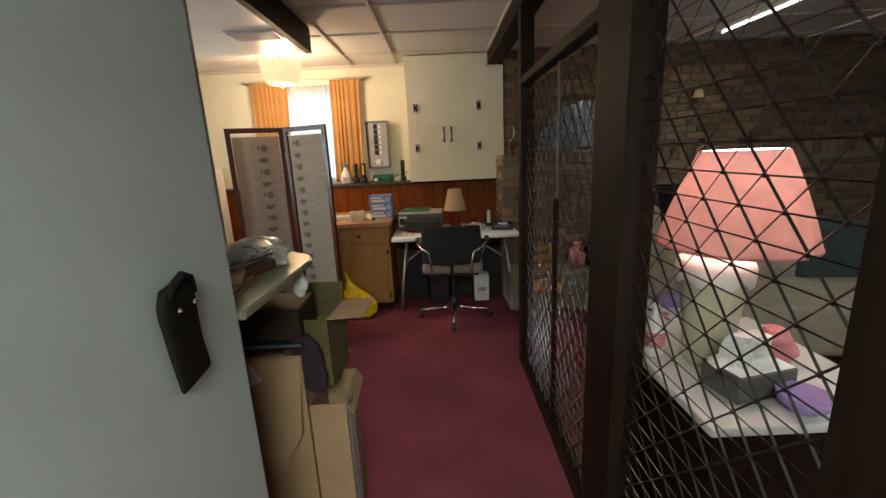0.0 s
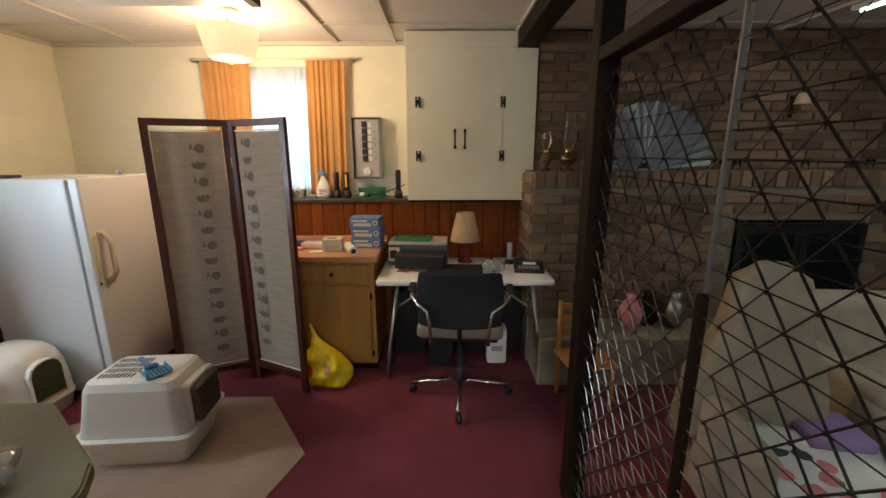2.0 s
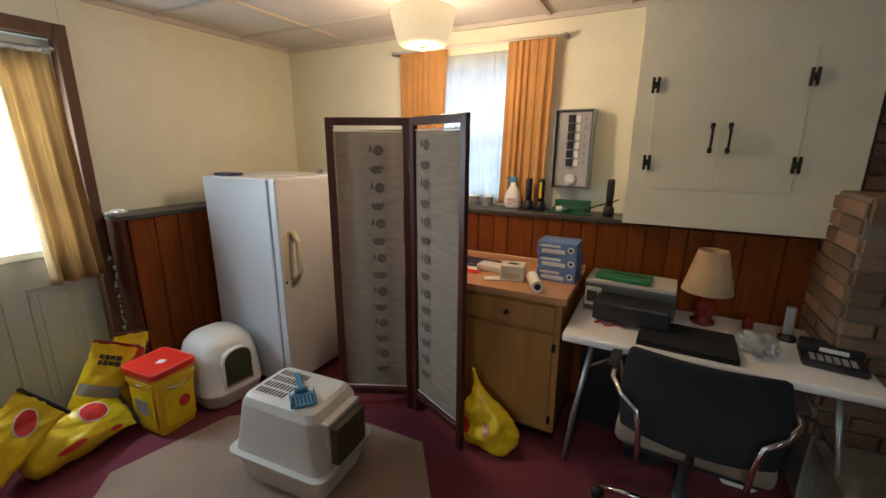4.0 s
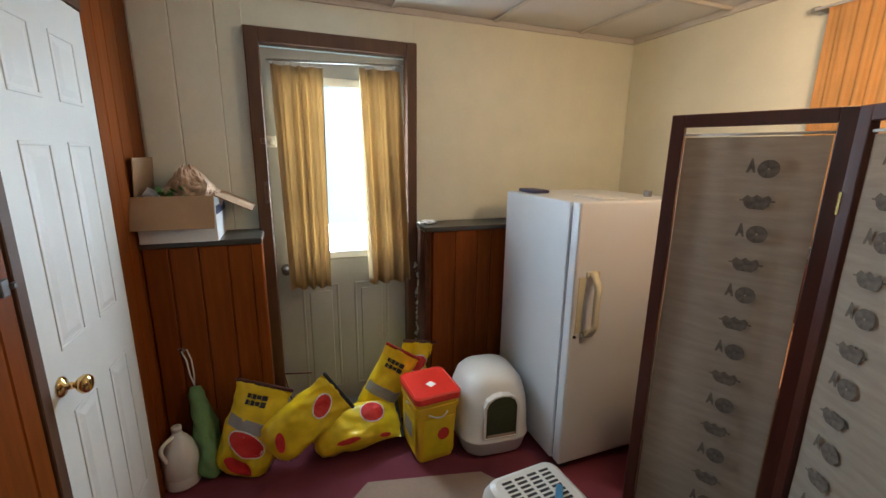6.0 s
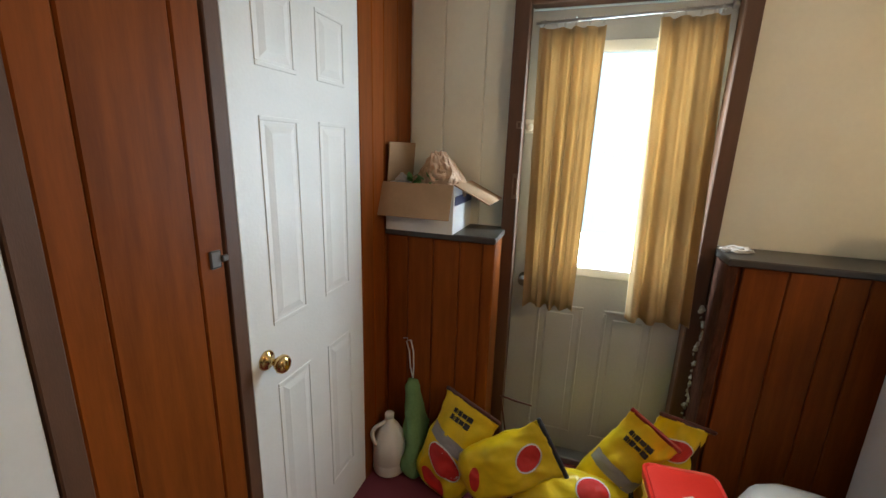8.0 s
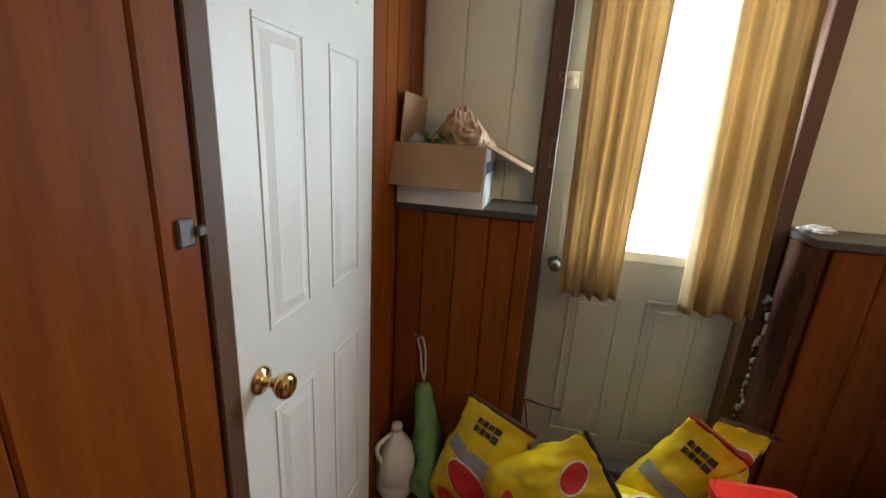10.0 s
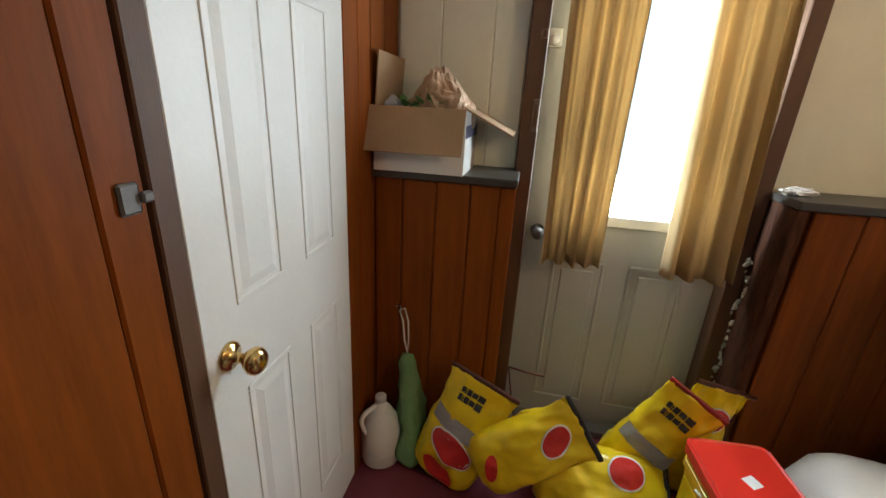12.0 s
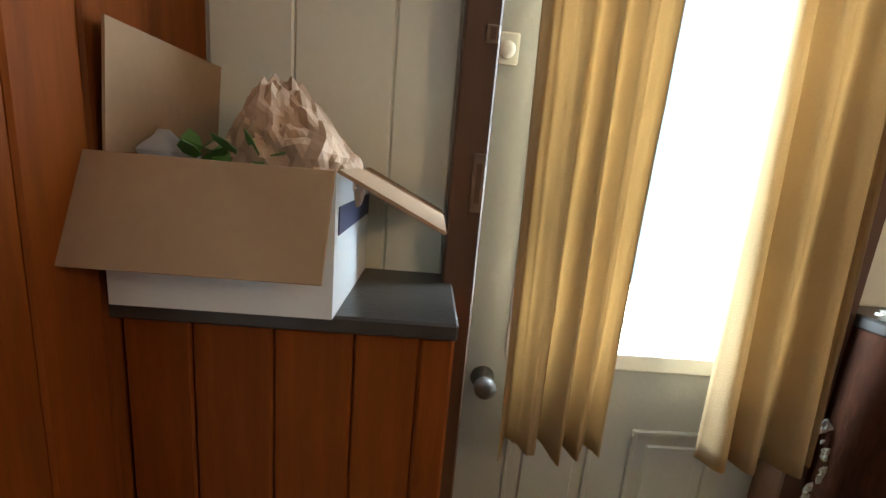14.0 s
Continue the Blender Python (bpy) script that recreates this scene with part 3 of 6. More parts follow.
XC = -2.86
rod = thing("curtain_rod", (XC, 2.75, 2.0), "thin metal curtain rod with ring clips across the door", "curtain rod")
part("bar", tube([(0, -0.33, 0.0), (0, 0.33, 0.022)], 0.006), "steel", rod, smooth=True)
part("finial", lathe([(0.011, 0), (0.014, 0.01), (0.006, 0.022)], 12), "steel", rod, smooth=True).matrix_local = pose(0, 0.33, 0.022, -90)
part("bracket", box(-0.06, 0.004, -0.315, -0.305, -0.008, 0.008), "steel", rod)
part("bracket", box(-0.06, 0.004, 0.305, 0.315, 0.012, 0.028), "steel", rod)
for y in (-0.30, -0.25, -0.22, -0.18, -0.13, -0.08, 0.12, 0.19, 0.24, 0.28, 0.305):
    z = 0.011 + y / 0.33 * 0.011
    bm = tube([(0.0, 0.011 * math.cos(a * math.pi / 6), 0.011 * math.sin(a * math.pi / 6)) for a in range(12)] + [(0, 0.011, 0)], 0.0016, 5)
    part("ring", bm, "steel", rod, smooth=True).matrix_local = pose(0, y, z, 0, 0, 75)
    part("clip", box(-0.002, 0.002, -0.004, 0.004, -0.022, -0.010), "steel", rod).matrix_local = pose(0, y, z)
c1 = thing("door_curtain", (XC, 2.56, 0.83), "pleated gold curtain clipped to the door rod, gathered narrow", "curtain", "door curtains")
drape(c1, "cloth", "curtain", (0, -0.125, 0), (0, 0.12, 0), (0.0, -0.10, 0), (0.012, 0.11, 0), 0.005, 1.150, 4, 0.030, seed=2)
c2 = thing("door_curtain", (XC, 2.98, 0.83), "pleated gold curtain clipped to the door rod, hem spread wider", "curtain", "door curtains")
drape(c2, "cloth", "curtain", (0, -0.118, 0), (0, 0.10, 0), (0.012, -0.092, 0), (0.0, 0.15, 0), 0.0, 1.165, 3, 0.030, seed=5)

rod2 = thing("window_curtain_rod", (-1.26, YN - 0.07, 2.20), "white curtain rod over the small window", "curtain rod")
part("bar", tube([(-0.60, 0, 0), (0.60, 0, 0.0)], 0.006), "paper", rod2, smooth=True)
part("bracket", box(0.585, 0.62, 0, 0.07, -0.012, 0.012, 0.004), "steel", rod2)
part("bracket", box(-0.62, -0.585, 0, 0.07, -0.012, 0.012, 0.004), "steel", rod2)
c3 = thing("window_curtain", (-1.62, YN - 0.06, 1.18), "pleated orange curtain with pinch pleats hanging to the ledge", "curtain", "window curtains")
drape(c3, "cloth", "curtain2", (-0.19, 0, 0), (0.19, 0, 0), (-0.19, 0, 0), (0.15, 0, 0), 0.0, 1.03, 7, 0.010, seed=3, across=(0, 1))
c4 = thing("window_curtain", (-0.86, YN - 0.06, 1.18), "pleated orange curtain with pinch pleats hanging to the ledge", "curtain", "window curtains")
drape(c4, "cloth", "curtain2", (-0.14, 0, 0), (0.155, 0, 0), (-0.17, 0, 0), (0.13, 0, 0), 0.0, 1.03, 6, 0.010, seed=4, across=(0, 1))
c5 = thing("net_curtain", (-1.24, YN - 0.02, 1.20), "sheer white net curtain over the window", "curtain")
drape(c5, "cloth", "sheer", (-0.34, 0, 0), (0.34, 0, 0), (-0.34, 0, 0), (0.34, 0, 0), 0.0, 0.96, 12, 0.006, seed=6, across=(0, 1))

# ---- ceiling lamp ----
def fluted(profile, flutes):
    """A turned bowl whose wall swells in even upright flutes."""
    bm = lathe(profile, flutes * 4, close=False)
    for v in bm.verts:
        a = math.atan2(v.co.y, v.co.x)
        r = math.hypot(v.co.x, v.co.y)
        k = 1 + (0.022 * abs(math.sin(a * flutes / 2)) if r > 0.1 else 0)
        v.co.x, v.co.y = v.co.x * k, v.co.y * k
    return bm


cl = thing("ceiling_lamp", (-1.24, 4.02, H), "semi-flush ceiling lamp with a tapered frosted glass shade, lit", "ceiling lamp")
part("canopy", lathe([(0.03, -0.03), (0.06, -0.02), (0.065, 0.0)], 24), "white", cl, smooth=True)
part("stem", lathe([(0.008, -0.14), (0.008, -0.02)], 12), "steel", cl, smooth=True)
o = part("shade", fluted([(0.02, -0.272), (0.112, -0.268), (0.130, -0.252), (0.149, -0.18), (0.166, -0.098), (0.162, -0.098), (0.145, -0.18), (0.126, -0.247), (0.11, -0.262), (0.018, -0.266)], 26), "lampglass", cl, "frosted glass shade", smooth=True)
o.visible_shadow = False
part("finial", lathe([(0.004, -0.292), (0.016, -0.286), (0.019, -0.278), (0.02, -0.272)], 16), "brass", cl, smooth=True)

# ---- freezer ----
fr = thing("upright_freezer", (-2.35, 3.99, 0), "white upright freezer with yellowed plastic handle against the pine wall", "freezer")
part("body", box(-0.33, 0.255, -0.325, 0.325, 0.035, 1.368, 0.012, 2), "freezer", fr)
part("seal", box(0.255, 0.268, -0.315, 0.315, 0.06, 1.355), "seal", fr)
part("door", box(0.268, 0.325, -0.325, 0.325, 0.045, 1.372, 0.014, 3), "freezer", fr)
bm = bmesh.new()
prev = None
for k in range(15):
    f = k / 14
    out = 0.052 * min(1, math.sin(math.pi * f) * 1.7)
    half, thick = 0.021 - 0.006 * math.sin(math.pi * f), 0.017
    y = -0.012 * math.sin(math.pi * f)
    ring = [bm.verts.new(p) for p in ((out, y - half, f * 0.315), (out + thick, y - half + 0.005, f * 0.315), (out + thick, y + half - 0.005, f * 0.315), (out, y + half, f * 0.315))]
    if prev:
        for i in range(4):
            bm.faces.new((prev[i], prev[(i + 1) % 4], ring[(i + 1) % 4], ring[i]))
    else:
        bm.faces.new(ring[::-1])
    prev = ring
bm.faces.new(prev)
o = part("handle", bm, "old_plastic", fr, "yellowed plastic bow handle", smooth=True)
o.matrix_local = pose(0.322, -0.225, 0.735)
for z in (0.735, 1.028):
    part("handle_foot", box(0.322, 0.333, -0.262, -0.190, z - 0.004, z + 0.026, 0.004, 2), "old_plastic", fr)
part("handle_backplate", box(0.3235, 0.3275, -0.30, -0.262, 0.755, 1.03, 0.002), "old_plastic", fr, "yellowed plate beside the handle")
part("lock", lathe([(0.008, 0), (0.008, 0.006)], 12), "black", fr).matrix_local = pose(0.325, -0.30, 0.74, 0, 90)
for x in (-0.27, 0.27):
    for y in (-0.27, 0.27):
        part("foot", box(x - 0.025, x + 0.025, y - 0.025, y + 0.025, 0, 0.036), "black", fr)
fp = thing("folded_cloth", (-2.55, 3.76, 1.368), "folded dark cloth lying on the freezer", "cloth")
part("fold", box(-0.08, 0.08, -0.05, 0.05, 0.0, 0.018, 0.008, 2), "navy", fp)
fp = thing("paper_sheet", (-2.23, 3.93, 1.370), "white paper sheet in a plastic sleeve lying on the freezer", "paper")
part("sheet", box(-0.11, 0.11, -0.07, 0.07, 0.0, 0.004), "paper", fp)
fp = thing("small_bracket", (-2.2, 4.22, 1.368), "small pale metal hook standing on the freezer", "hook")
part("body", box(-0.02, 0.02, -0.012, 0.012, 0.0, 0.03, 0.004), "steel", fp)

# ---- folding screen ----
sc = thing("folding_screen", (-1.238, 3.885, 0), "two-panel folding screen of dark red-brown wood with printed cloth, standing open", "folding screen")


def leaf(a, b, seed):
    """One leaf from a to b, in the screen's own metres."""
    a, b = Vector(a), Vector(b)
    w = (b - a).length
    ang = math.degrees(math.atan2((b - a).y, (b - a).x))
    pl = new("panel")
    pl.parent = sc
    pl.matrix_local = pose(a.x, a.y, 0, 0, 0, ang)
    for x0, x1, z0, z1 in ((0.002, 0.042, 0, 1.70), (w - 0.042, w - 0.002, 0, 1.70), (0.042, w - 0.042, 1.66, 1.70), (0.042, w - 0.042, 0.095, 0.135)):
        part("frame", box(x0, x1, -0.013, 0.013, z0, z1, 0.002), "screenwood", pl)
    bm = bmesh.new()
    rnd = random.Random(seed)
    n = 24
    g = []
    for j in range(9):
        g.append([bm.verts.new((0.046 + (w - 0.092) * i / n, 0.0011 * math.sin(i * 0.9 + seed + 0.3 * j) + 0.0012 * math.sin(j * 2.7 + 0.2 * i) + 0.002, 0.150 + (1.628 - 0.150) * j / 8)) for i in range(n + 1)])
    for j in range(8):
        for i in range(n):
            bm.faces.new((g[j][i], g[j][i + 1], g[j + 1][i + 1], g[j + 1][i]))
    part("cloth", bm, "fabric", pl, "cream cloth printed with small grey pictures", smooth=True)
    part("rod", tube([(0.042, 0, 1.636), (w - 0.042, 0, 1.636)], 0.004), "paper", pl, smooth=True)
    part("rod", tube([(0.042, 0, 0.148), (w - 0.042, 0, 0.148)], 0.004), "paper", pl, smooth=True)
    k = 0
    z = 1.535 if seed == 1 else 1.565
    cx = w * (0.59 if seed == 1 else 0.29)
    while z > 0.2:
        # a round spool motif and a little basket under it, printed flat
        m_ = lathe([(0.003, 0), (0.0045, 0.0003), (0.008, 0.0004), (0.0095, 0.0002), (0.012, 0.0004), (0.027, 0.0004)], 16, close=False)
        o_ = part("print", m_, "motif", pl)
        o_.matrix_local = pose(cx + 0.014, -0.006, z, 90)
        bm = prism([(-0.036, 0.008), (-0.026, 0.020), (-0.014, 0.013), (-0.002, 0.022), (0.012, 0.013), (0.026, 0.021), (0.034, 0.010), (0.031, -0.010), (0.020, -0.022), (-0.018, -0.022), (-0.030, -0.012)], 0, 0.0006)
        box(-0.044, 0.044, 0.001, 0.006, 0, 0.0007, bm=bm)
        o_ = part("print", bm, "motif", pl)
        o_.matrix_local = pose(cx, -0.006, z - 0.098, 90)
        bm = prism([(-0.002, 0.03), (0.002, 0.03), (0.012, -0.012), (0.006, -0.012), (0, 0.0), (-0.006, -0.012), (-0.012, -0.012)], 0, 0.0006)
        o_ = part("print", bm, "motif", pl)
        o_.matrix_local = pose(cx - 0.028, -0.006, z, 90)
        z -= 0.195


leaf((-0.41, -0.185), (0, 0), 1)
leaf((0, 0), (0.412, -0.195), 2)
for z in (0.3, 1.45):
    part("hinge", lathe([(0.005, z - 0.03), (0.005, z + 0.03)], 8, 0, -0.016), "brass", sc)


# ---- wall cupboard and desk corner ----
cab = thing("wall_cupboard", (-0.22, YN, 1.158), "cream-painted wall cupboard with black iron hinges and pulls, shut", "wall cupboard")
bm = box(0, 0.935, -0.325, -0.003, 0, 1.06, 0.002)
box(0, 0.79, -0.325, -0.003, 1.06, H - 1.160, 0.002, bm=bm)
part("body", bm, "cream", cab)
for x0, x1 in ((0.085, 0.3888), (0.3906, 0.695)):
    d = part("door", box(x0, x1, -0.3285, -0.3252, 0.195, 0.835, 0.001), "cream", cab)
    s = 1 if x0 < 0.2 else -1
    px_ = 0.352 if s > 0 else 0.424
    b = tube([(px_, -0.345, 0.395), (px_, -0.362, 0.41), (px_, -0.366, 0.445), (px_, -0.362, 0.48), (px_, -0.345, 0.495)], 0.006)
    for z in (0.388, 0.502):
        box(px_ - 0.010, px_ + 0.010, -0.344, -0.338, z - 0.014, z + 0.014, 0.004, bm=b)
    part("pull", b, "iron", d, "black iron pull")
    hx = x0 - 0.0 if s > 0 else x1
    for z in (0.325, 0.70):
        b = box(hx - 0.018, hx - 0.004, -0.343, -0.337, z - 0.038, z + 0.038, 0.003)
        box(hx + 0.004, hx + 0.018, -0.343, -0.338, z - 0.038, z + 0.038, 0.003, bm=b)
        box(hx - 0.006, hx + 0.006, -0.345, -0.337, z - 0.016, z + 0.016, 0.002, bm=b)
        part("hinge", b, "iron", d, "black iron H hinge")

bp = thing("breaker_panel", (-0.560, YN - 0.003, 1.305), "open grey electrical breaker panel with a row of black breakers", "breaker panel")
b = box(-0.115, 0.115, -0.02, 0, 0, 0.475)
for a in ((-0.115, -0.108, 0, 0.475), (0.108, 0.115, 0, 0.475), (-0.108, 0.108, 0, 0.007), (-0.108, 0.108, 0.468, 0.475)):
    box(a[0], a[1], -0.095, -0.02, a[2], a[3], bm=b)
part("case", b, "steel", bp, "grey sheet-metal case")
part("cover", box(-0.10, 0.10, -0.07, -0.05, 0.015, 0.46, 0.003), "panelgrey", bp)
for k in range(6):
    z = 0.42 - k * 0.052
    part("breaker", box(-0.034, 0.003, -0.088, -0.07, z - 0.022, z + 0.022, 0.003), "black", bp, "black breaker switch")
    part("sticker", box(0.006, 0.038, -0.0745, -0.0695, z - 0.021, z + 0.017, 0.001), "paper", bp, "white label")
    part("screw", box(0.062, 0.074, -0.0725, -0.0695, z - 0.006, z + 0.006), "seal", bp)
part("meter", lathe([(0.034, 0), (0.034, 0.008), (0.024, 0.012), (0.012, 0.012)], 20), "plastic", bp, "round white meter", smooth=True).matrix_local = pose(0.0, -0.07, 0.058, 90)

ct = thing("base_cupboard", (-1.08, YL, 0), "low tan-painted cupboard with drawer, door and orange-brown laminate top", "base cupboard")
part("body", box(-0.66, 0.66, -0.535, -0.004, 0.06, 0.803, 0.002), "oak", ct)
part("plinth", box(-0.66, 0.655, -0.50, -0.01, 0, 0.06), "darkwood", ct)
b = box(-0.68, 0.685, -0.565, -0.004, 0.803, 0.842, 0.006, 2)
part("top", b, "counter", ct, "orange-brown laminate top")
part("upstand", box(-0.68, 0.685, -0.025, -0.004, 0.842, 0.875, 0.003), "counter", ct)
for x0, x1, k in ((0.135, 0.63, 0), (-0.40, 0.10, 1)):
    dr = part("drawer", box(x0, x1, -0.553, -0.536, 0.655, 0.785, 0.004), "oak", ct)
    part("knob", lathe([(0.006, 0), (0.006, 0.012), (0.014, 0.018), (0.012, 0.026), (0.004, 0.028)], 14), "iron", dr, "dark round knob", smooth=True).matrix_local = pose((x0 + x1) / 2, -0.553, 0.722, 90)
    dd = part("door", box(x0, x1, -0.553, -0.536, 0.085, 0.635, 0.004), "oak", ct)
    for z in (0.14, 0.56):
        part("hinge", box(x1 - 0.004, x1 + 0.012, -0.556, -0.536, z - 0.02, z + 0.02, 0.002), "iron", dd)

for k, (dx, rz) in enumerate(((0.0, 3), (0.004, 4), (-0.006, 1))):
    w = thing("carton", (-0.505 + dx, 4.26, 0.843 + k * 0.073), "blue and white printed narrow carton lying in a stack", "carton", "stack of cartons", rz=-rz)
    part("body", box(-0.105, 0.105, -0.08, 0.08, 0, 0.072, 0.002), "bluebox", w)
    part("panel", box(-0.08, 0.045, -0.0812, -0.0798, 0.012, 0.034), "paper", w)
    part("panel", box(-0.09, 0.02, -0.0812, -0.0798, 0.044, 0.058), "paper", w)
    part("emblem", lathe([(0.018, 0), (0.018, 0.001), (0.008, 0.0012)], 16), "paper", w).matrix_local = pose(0.075, -0.0795, 0.036, 90)
    part("dot", lathe([(0.009, 0), (0.009, 0.002)], 12), "navy", w).matrix_local = pose(0.075, -0.0795, 0.036, 90)
w = thing("tissue_box", (-0.73, 4.13, 0.843), "small white and yellow box with an oval slot on top", "tissue box", rz=8)
part("body", box(-0.065, 0.065, -0.055, 0.055, 0, 0.085, 0.003), "plastic", w)
part("band", box(-0.045, 0.045, -0.0565, -0.0545, 0.015, 0.045), "old_plastic", w)
part("slot", lathe([(0.03, 0), (0.03, 0.0015)], 20), "black", w).matrix_local = pose(0, 0, 0.0845) @ Matrix.Diagonal((1.1, 0.6, 1, 1))
w = thing("paper_roll", (-0.585, 4.04, 0.873), "white paper roll with a dark core lying on the cupboard", "paper roll", rz=-66)
part("roll", lathe([(0.017, 0.09), (0.030, 0.09), (0.030, -0.09), (0.017, -0.09)], 24), "paper", w, smooth=False).matrix_local = pose(0, 0, 0, 0, 90)
part("core", lathe([(0.0165, -0.0915), (0.0165, 0.0915)], 20), "screenwood", w).matrix_local = pose(0, 0, 0, 0, 90)
w = thing("white_tray", (-0.88, 4.22, 0.843), "flat white plastic box lying on the cupboard", "tray", rz=-6)
part("body", box(-0.09, 0.09, -0.05, 0.05, 0, 0.04, 0.01, 2), "plastic", w)
w = thing("folder", (-1.06, 4.33, 0.843), "thin dark blue folder lying on the cupboard", "folder", rz=-4)
part("cover", box(-0.16, 0.16, -0.08, 0.08, 0, 0.012, 0.003), "navy", w)
for i, (x, y, r, c, n) in enumerate(((-1.0, 4.20, 8, "paper", "white paper"), (-0.985, 4.14, -5, "redink", "red and white leaflet"), (-0.82, 4.07, 22, "paper", "white paper"))):
    w = thing("leaflet", (x, y, 0.843 + 0.002 * i), f"{n} lying on the cupboard top", "leaflet", "leaflets", rz=r)
    part("sheet", box(-0.055, 0.055, -0.03, 0.03, 0, 0.0015), c, w)


def flashlight(x, y, m, label, h=0.20):
    w = thing("flashlight", (x, y, LEDGE + 0.002), label, "flashlight", "flashlights")
    part("head", lathe([(0.03, 0), (0.032, 0.02), (0.030, 0.045), (0.020, 0.06)], 20), "black", w, smooth=True)
    part("body", lathe([(0.020, 0.06), (0.0195, 0.10), (0.021, 0.105), (0.021, h - 0.02), (0.018, h)], 20), m, w, smooth=True)


flashlight(-0.805, 4.63, "black", "black flashlight standing on its head")
flashlight(-0.72, 4.61, "black", "black flashlight with a yellow stripe standing on its head")
part("stripe", box(-0.008, 0.008, -0.024, -0.018, 0.08, 0.18, 0.002), "yelplast", bpy.data.objects["flashlight.001"], "yellow stripe")
flashlight(-0.31, 4.60, "black", "tall black flashlight standing on its head beside the cupboard", 0.215)
w = thing("spray_bottle", (-0.92, 4.66, LEDGE + 0.002), "white spray bottle with pale pink label and blue trigger head", "spray bottle")
part("bottle", lathe([(0.044, 0), (0.050, 0.01), (0.052, 0.045), (0.047, 0.085), (0.031, 0.125), (0.018, 0.145), (0.014, 0.17)], 28), "plastic", w, smooth=True).matrix_local = Matrix.Diagonal((1.1, 0.72, 1, 1))
part("label", lathe([(0.0515, 0.018), (0.0526, 0.045), (0.0488, 0.078)], 28, close=False), "paper", w, smooth=True).matrix_local = Matrix.Diagonal((1.1, 0.72, 1, 1))
for z, x0, x1 in ((0.060, -0.032, 0.030), (0.046, -0.026, 0.034), (0.030, -0.034, 0.010)):
    part("print", box(x0, x1, -0.0405, -0.0375, z - 0.004, z + 0.004, 0.001), "pink", w)
b = box(-0.017, 0.02, -0.014, 0.014, 0.168, 0.205, 0.006, 2)
box(-0.045, -0.015, -0.008, 0.008, 0.188, 0.202, 0.004, bm=b)
join(b, tube([(-0.02, 0, 0.186), (-0.034, 0, 0.165), (-0.036, 0, 0.145)], 0.005))
part("trigger_head", b, "blue", w, "blue trigger head")
for i, x in enumerate((-1.10, -1.20, -1.30)):
    w = thing("clear_cup", (x, 4.66, LEDGE + 0.002), "small clear plastic tub standing on the window ledge", "tub", "tubs on the ledge")
    part("wall", lathe([(0.032, 0), (0.038, 0.06), (0.040, 0.062), (0.036, 0.06), (0.030, 0.003)], 20, close=False), "clear", w, smooth=True)
    part("lid", lathe([(0.041, 0.06), (0.041, 0.066)], 20), "plastic", w)
w = thing("green_extension_cord", (-0.53, 4.60, LEDGE + 0.002), "green outdoor cord coiled on a flat green winder, white plug", "extension cord")
part("winder", box(-0.13, 0.13, -0.05, 0.05, 0, 0.008, 0.003), "cordgreen", w)
part("winder_back", box(-0.11, 0.11, 0.06, 0.066, 0.0, 0.075, 0.004), "cordgreen", w)
for k in range(3):
    part("cord", tube([(0.13 * math.cos(a * 0.5) * (1 - 0.12 * k), 0.04 * math.sin(a * 0.5), 0.016 + 0.009 * k) for a in range(13)], 0.0045), "cordgreen", w, smooth=True)
part("cord", tube([(0.10, 0, 0.03), (0.16, -0.01, 0.06), (0.22, 0.0, 0.075), (0.27, 0.01, 0.10)], 0.005), "cordgreen", w, smooth=True)
part("plug", lathe([(0.014, 0), (0.018, 0.01), (0.018, 0.035), (0.01, 0.045)], 14), "plastic", w, "white plug", smooth=True).matrix_local = pose(-0.08, -0.035, 0.026, 0, 90)
part("socket", lathe([(0.014, 0), (0.02, 0.01), (0.02, 0.05)], 14), "cordgreen", w, smooth=True).matrix_local = pose(-0.05, -0.035, 0.028, 0, 90)

# desk
dk = thing("folding_table", (0.185, 4.125, 0), "white plastic folding table with grey metal legs, used as a desk", "table")
part("tabletop", box(-0.575, 0.575, -0.30, 0.30, 0.672, 0.712, 0.018, 3), "desktop", dk)
for s in (-1, 1):
    b = tube([(s * 0.44, -0.23, 0.672), (s * 0.50, -0.25, 0.25), (s * 0.52, -0.26, 0.012), (s * 0.52, 0.26, 0.012), (s * 0.50, 0.25, 0.25), (s * 0.44, 0.23, 0.672)], 0.0125, 10)
    lg = part("leg", b, "steel", dk, "grey metal leg", smooth=True)
    part("brace", tube([(s * 0.47, -0.24, 0.42), (s * 0.47, 0.24, 0.42)], 0.009), "steel", lg)
    part("brace", tube([(s * 0.47, 0, 0.42), (s * 0.15, 0, 0.645)], 0.009), "steel", lg)

pr = thing("printer", (-0.135, 4.26, 0.712), "grey and black inkjet printer with its paper tray out", "printer", rz=-3)
part("body", box(-0.215, 0.215, -0.08, 0.14, 0, 0.155, 0.014, 2), "dullmetal", pr)
part("lid", box(-0.21, 0.21, -0.095, 0.135, 0.155, 0.178, 0.008, 2), "tbar", pr)
part("control_panel", box(-0.205, -0.125, -0.108, -0.099, 0.04, 0.14, 0.004), "tbar", pr)
part("screen", box(-0.195, -0.145, -0.111, -0.107, 0.06, 0.12, 0.002), "black", pr)
part("tray", box(-0.14, 0.20, -0.24, -0.06, 0.02, 0.115, 0.012, 2), "black", pr, "black paper tray")
w = thing("green_folder", (-0.17, 4.25, 0.892), "green plastic folder lying on the printer", "folder", rz=-8)
part("sheet", box(-0.13, 0.13, -0.07, 0.06, 0, 0.022, 0.004), "green", w)
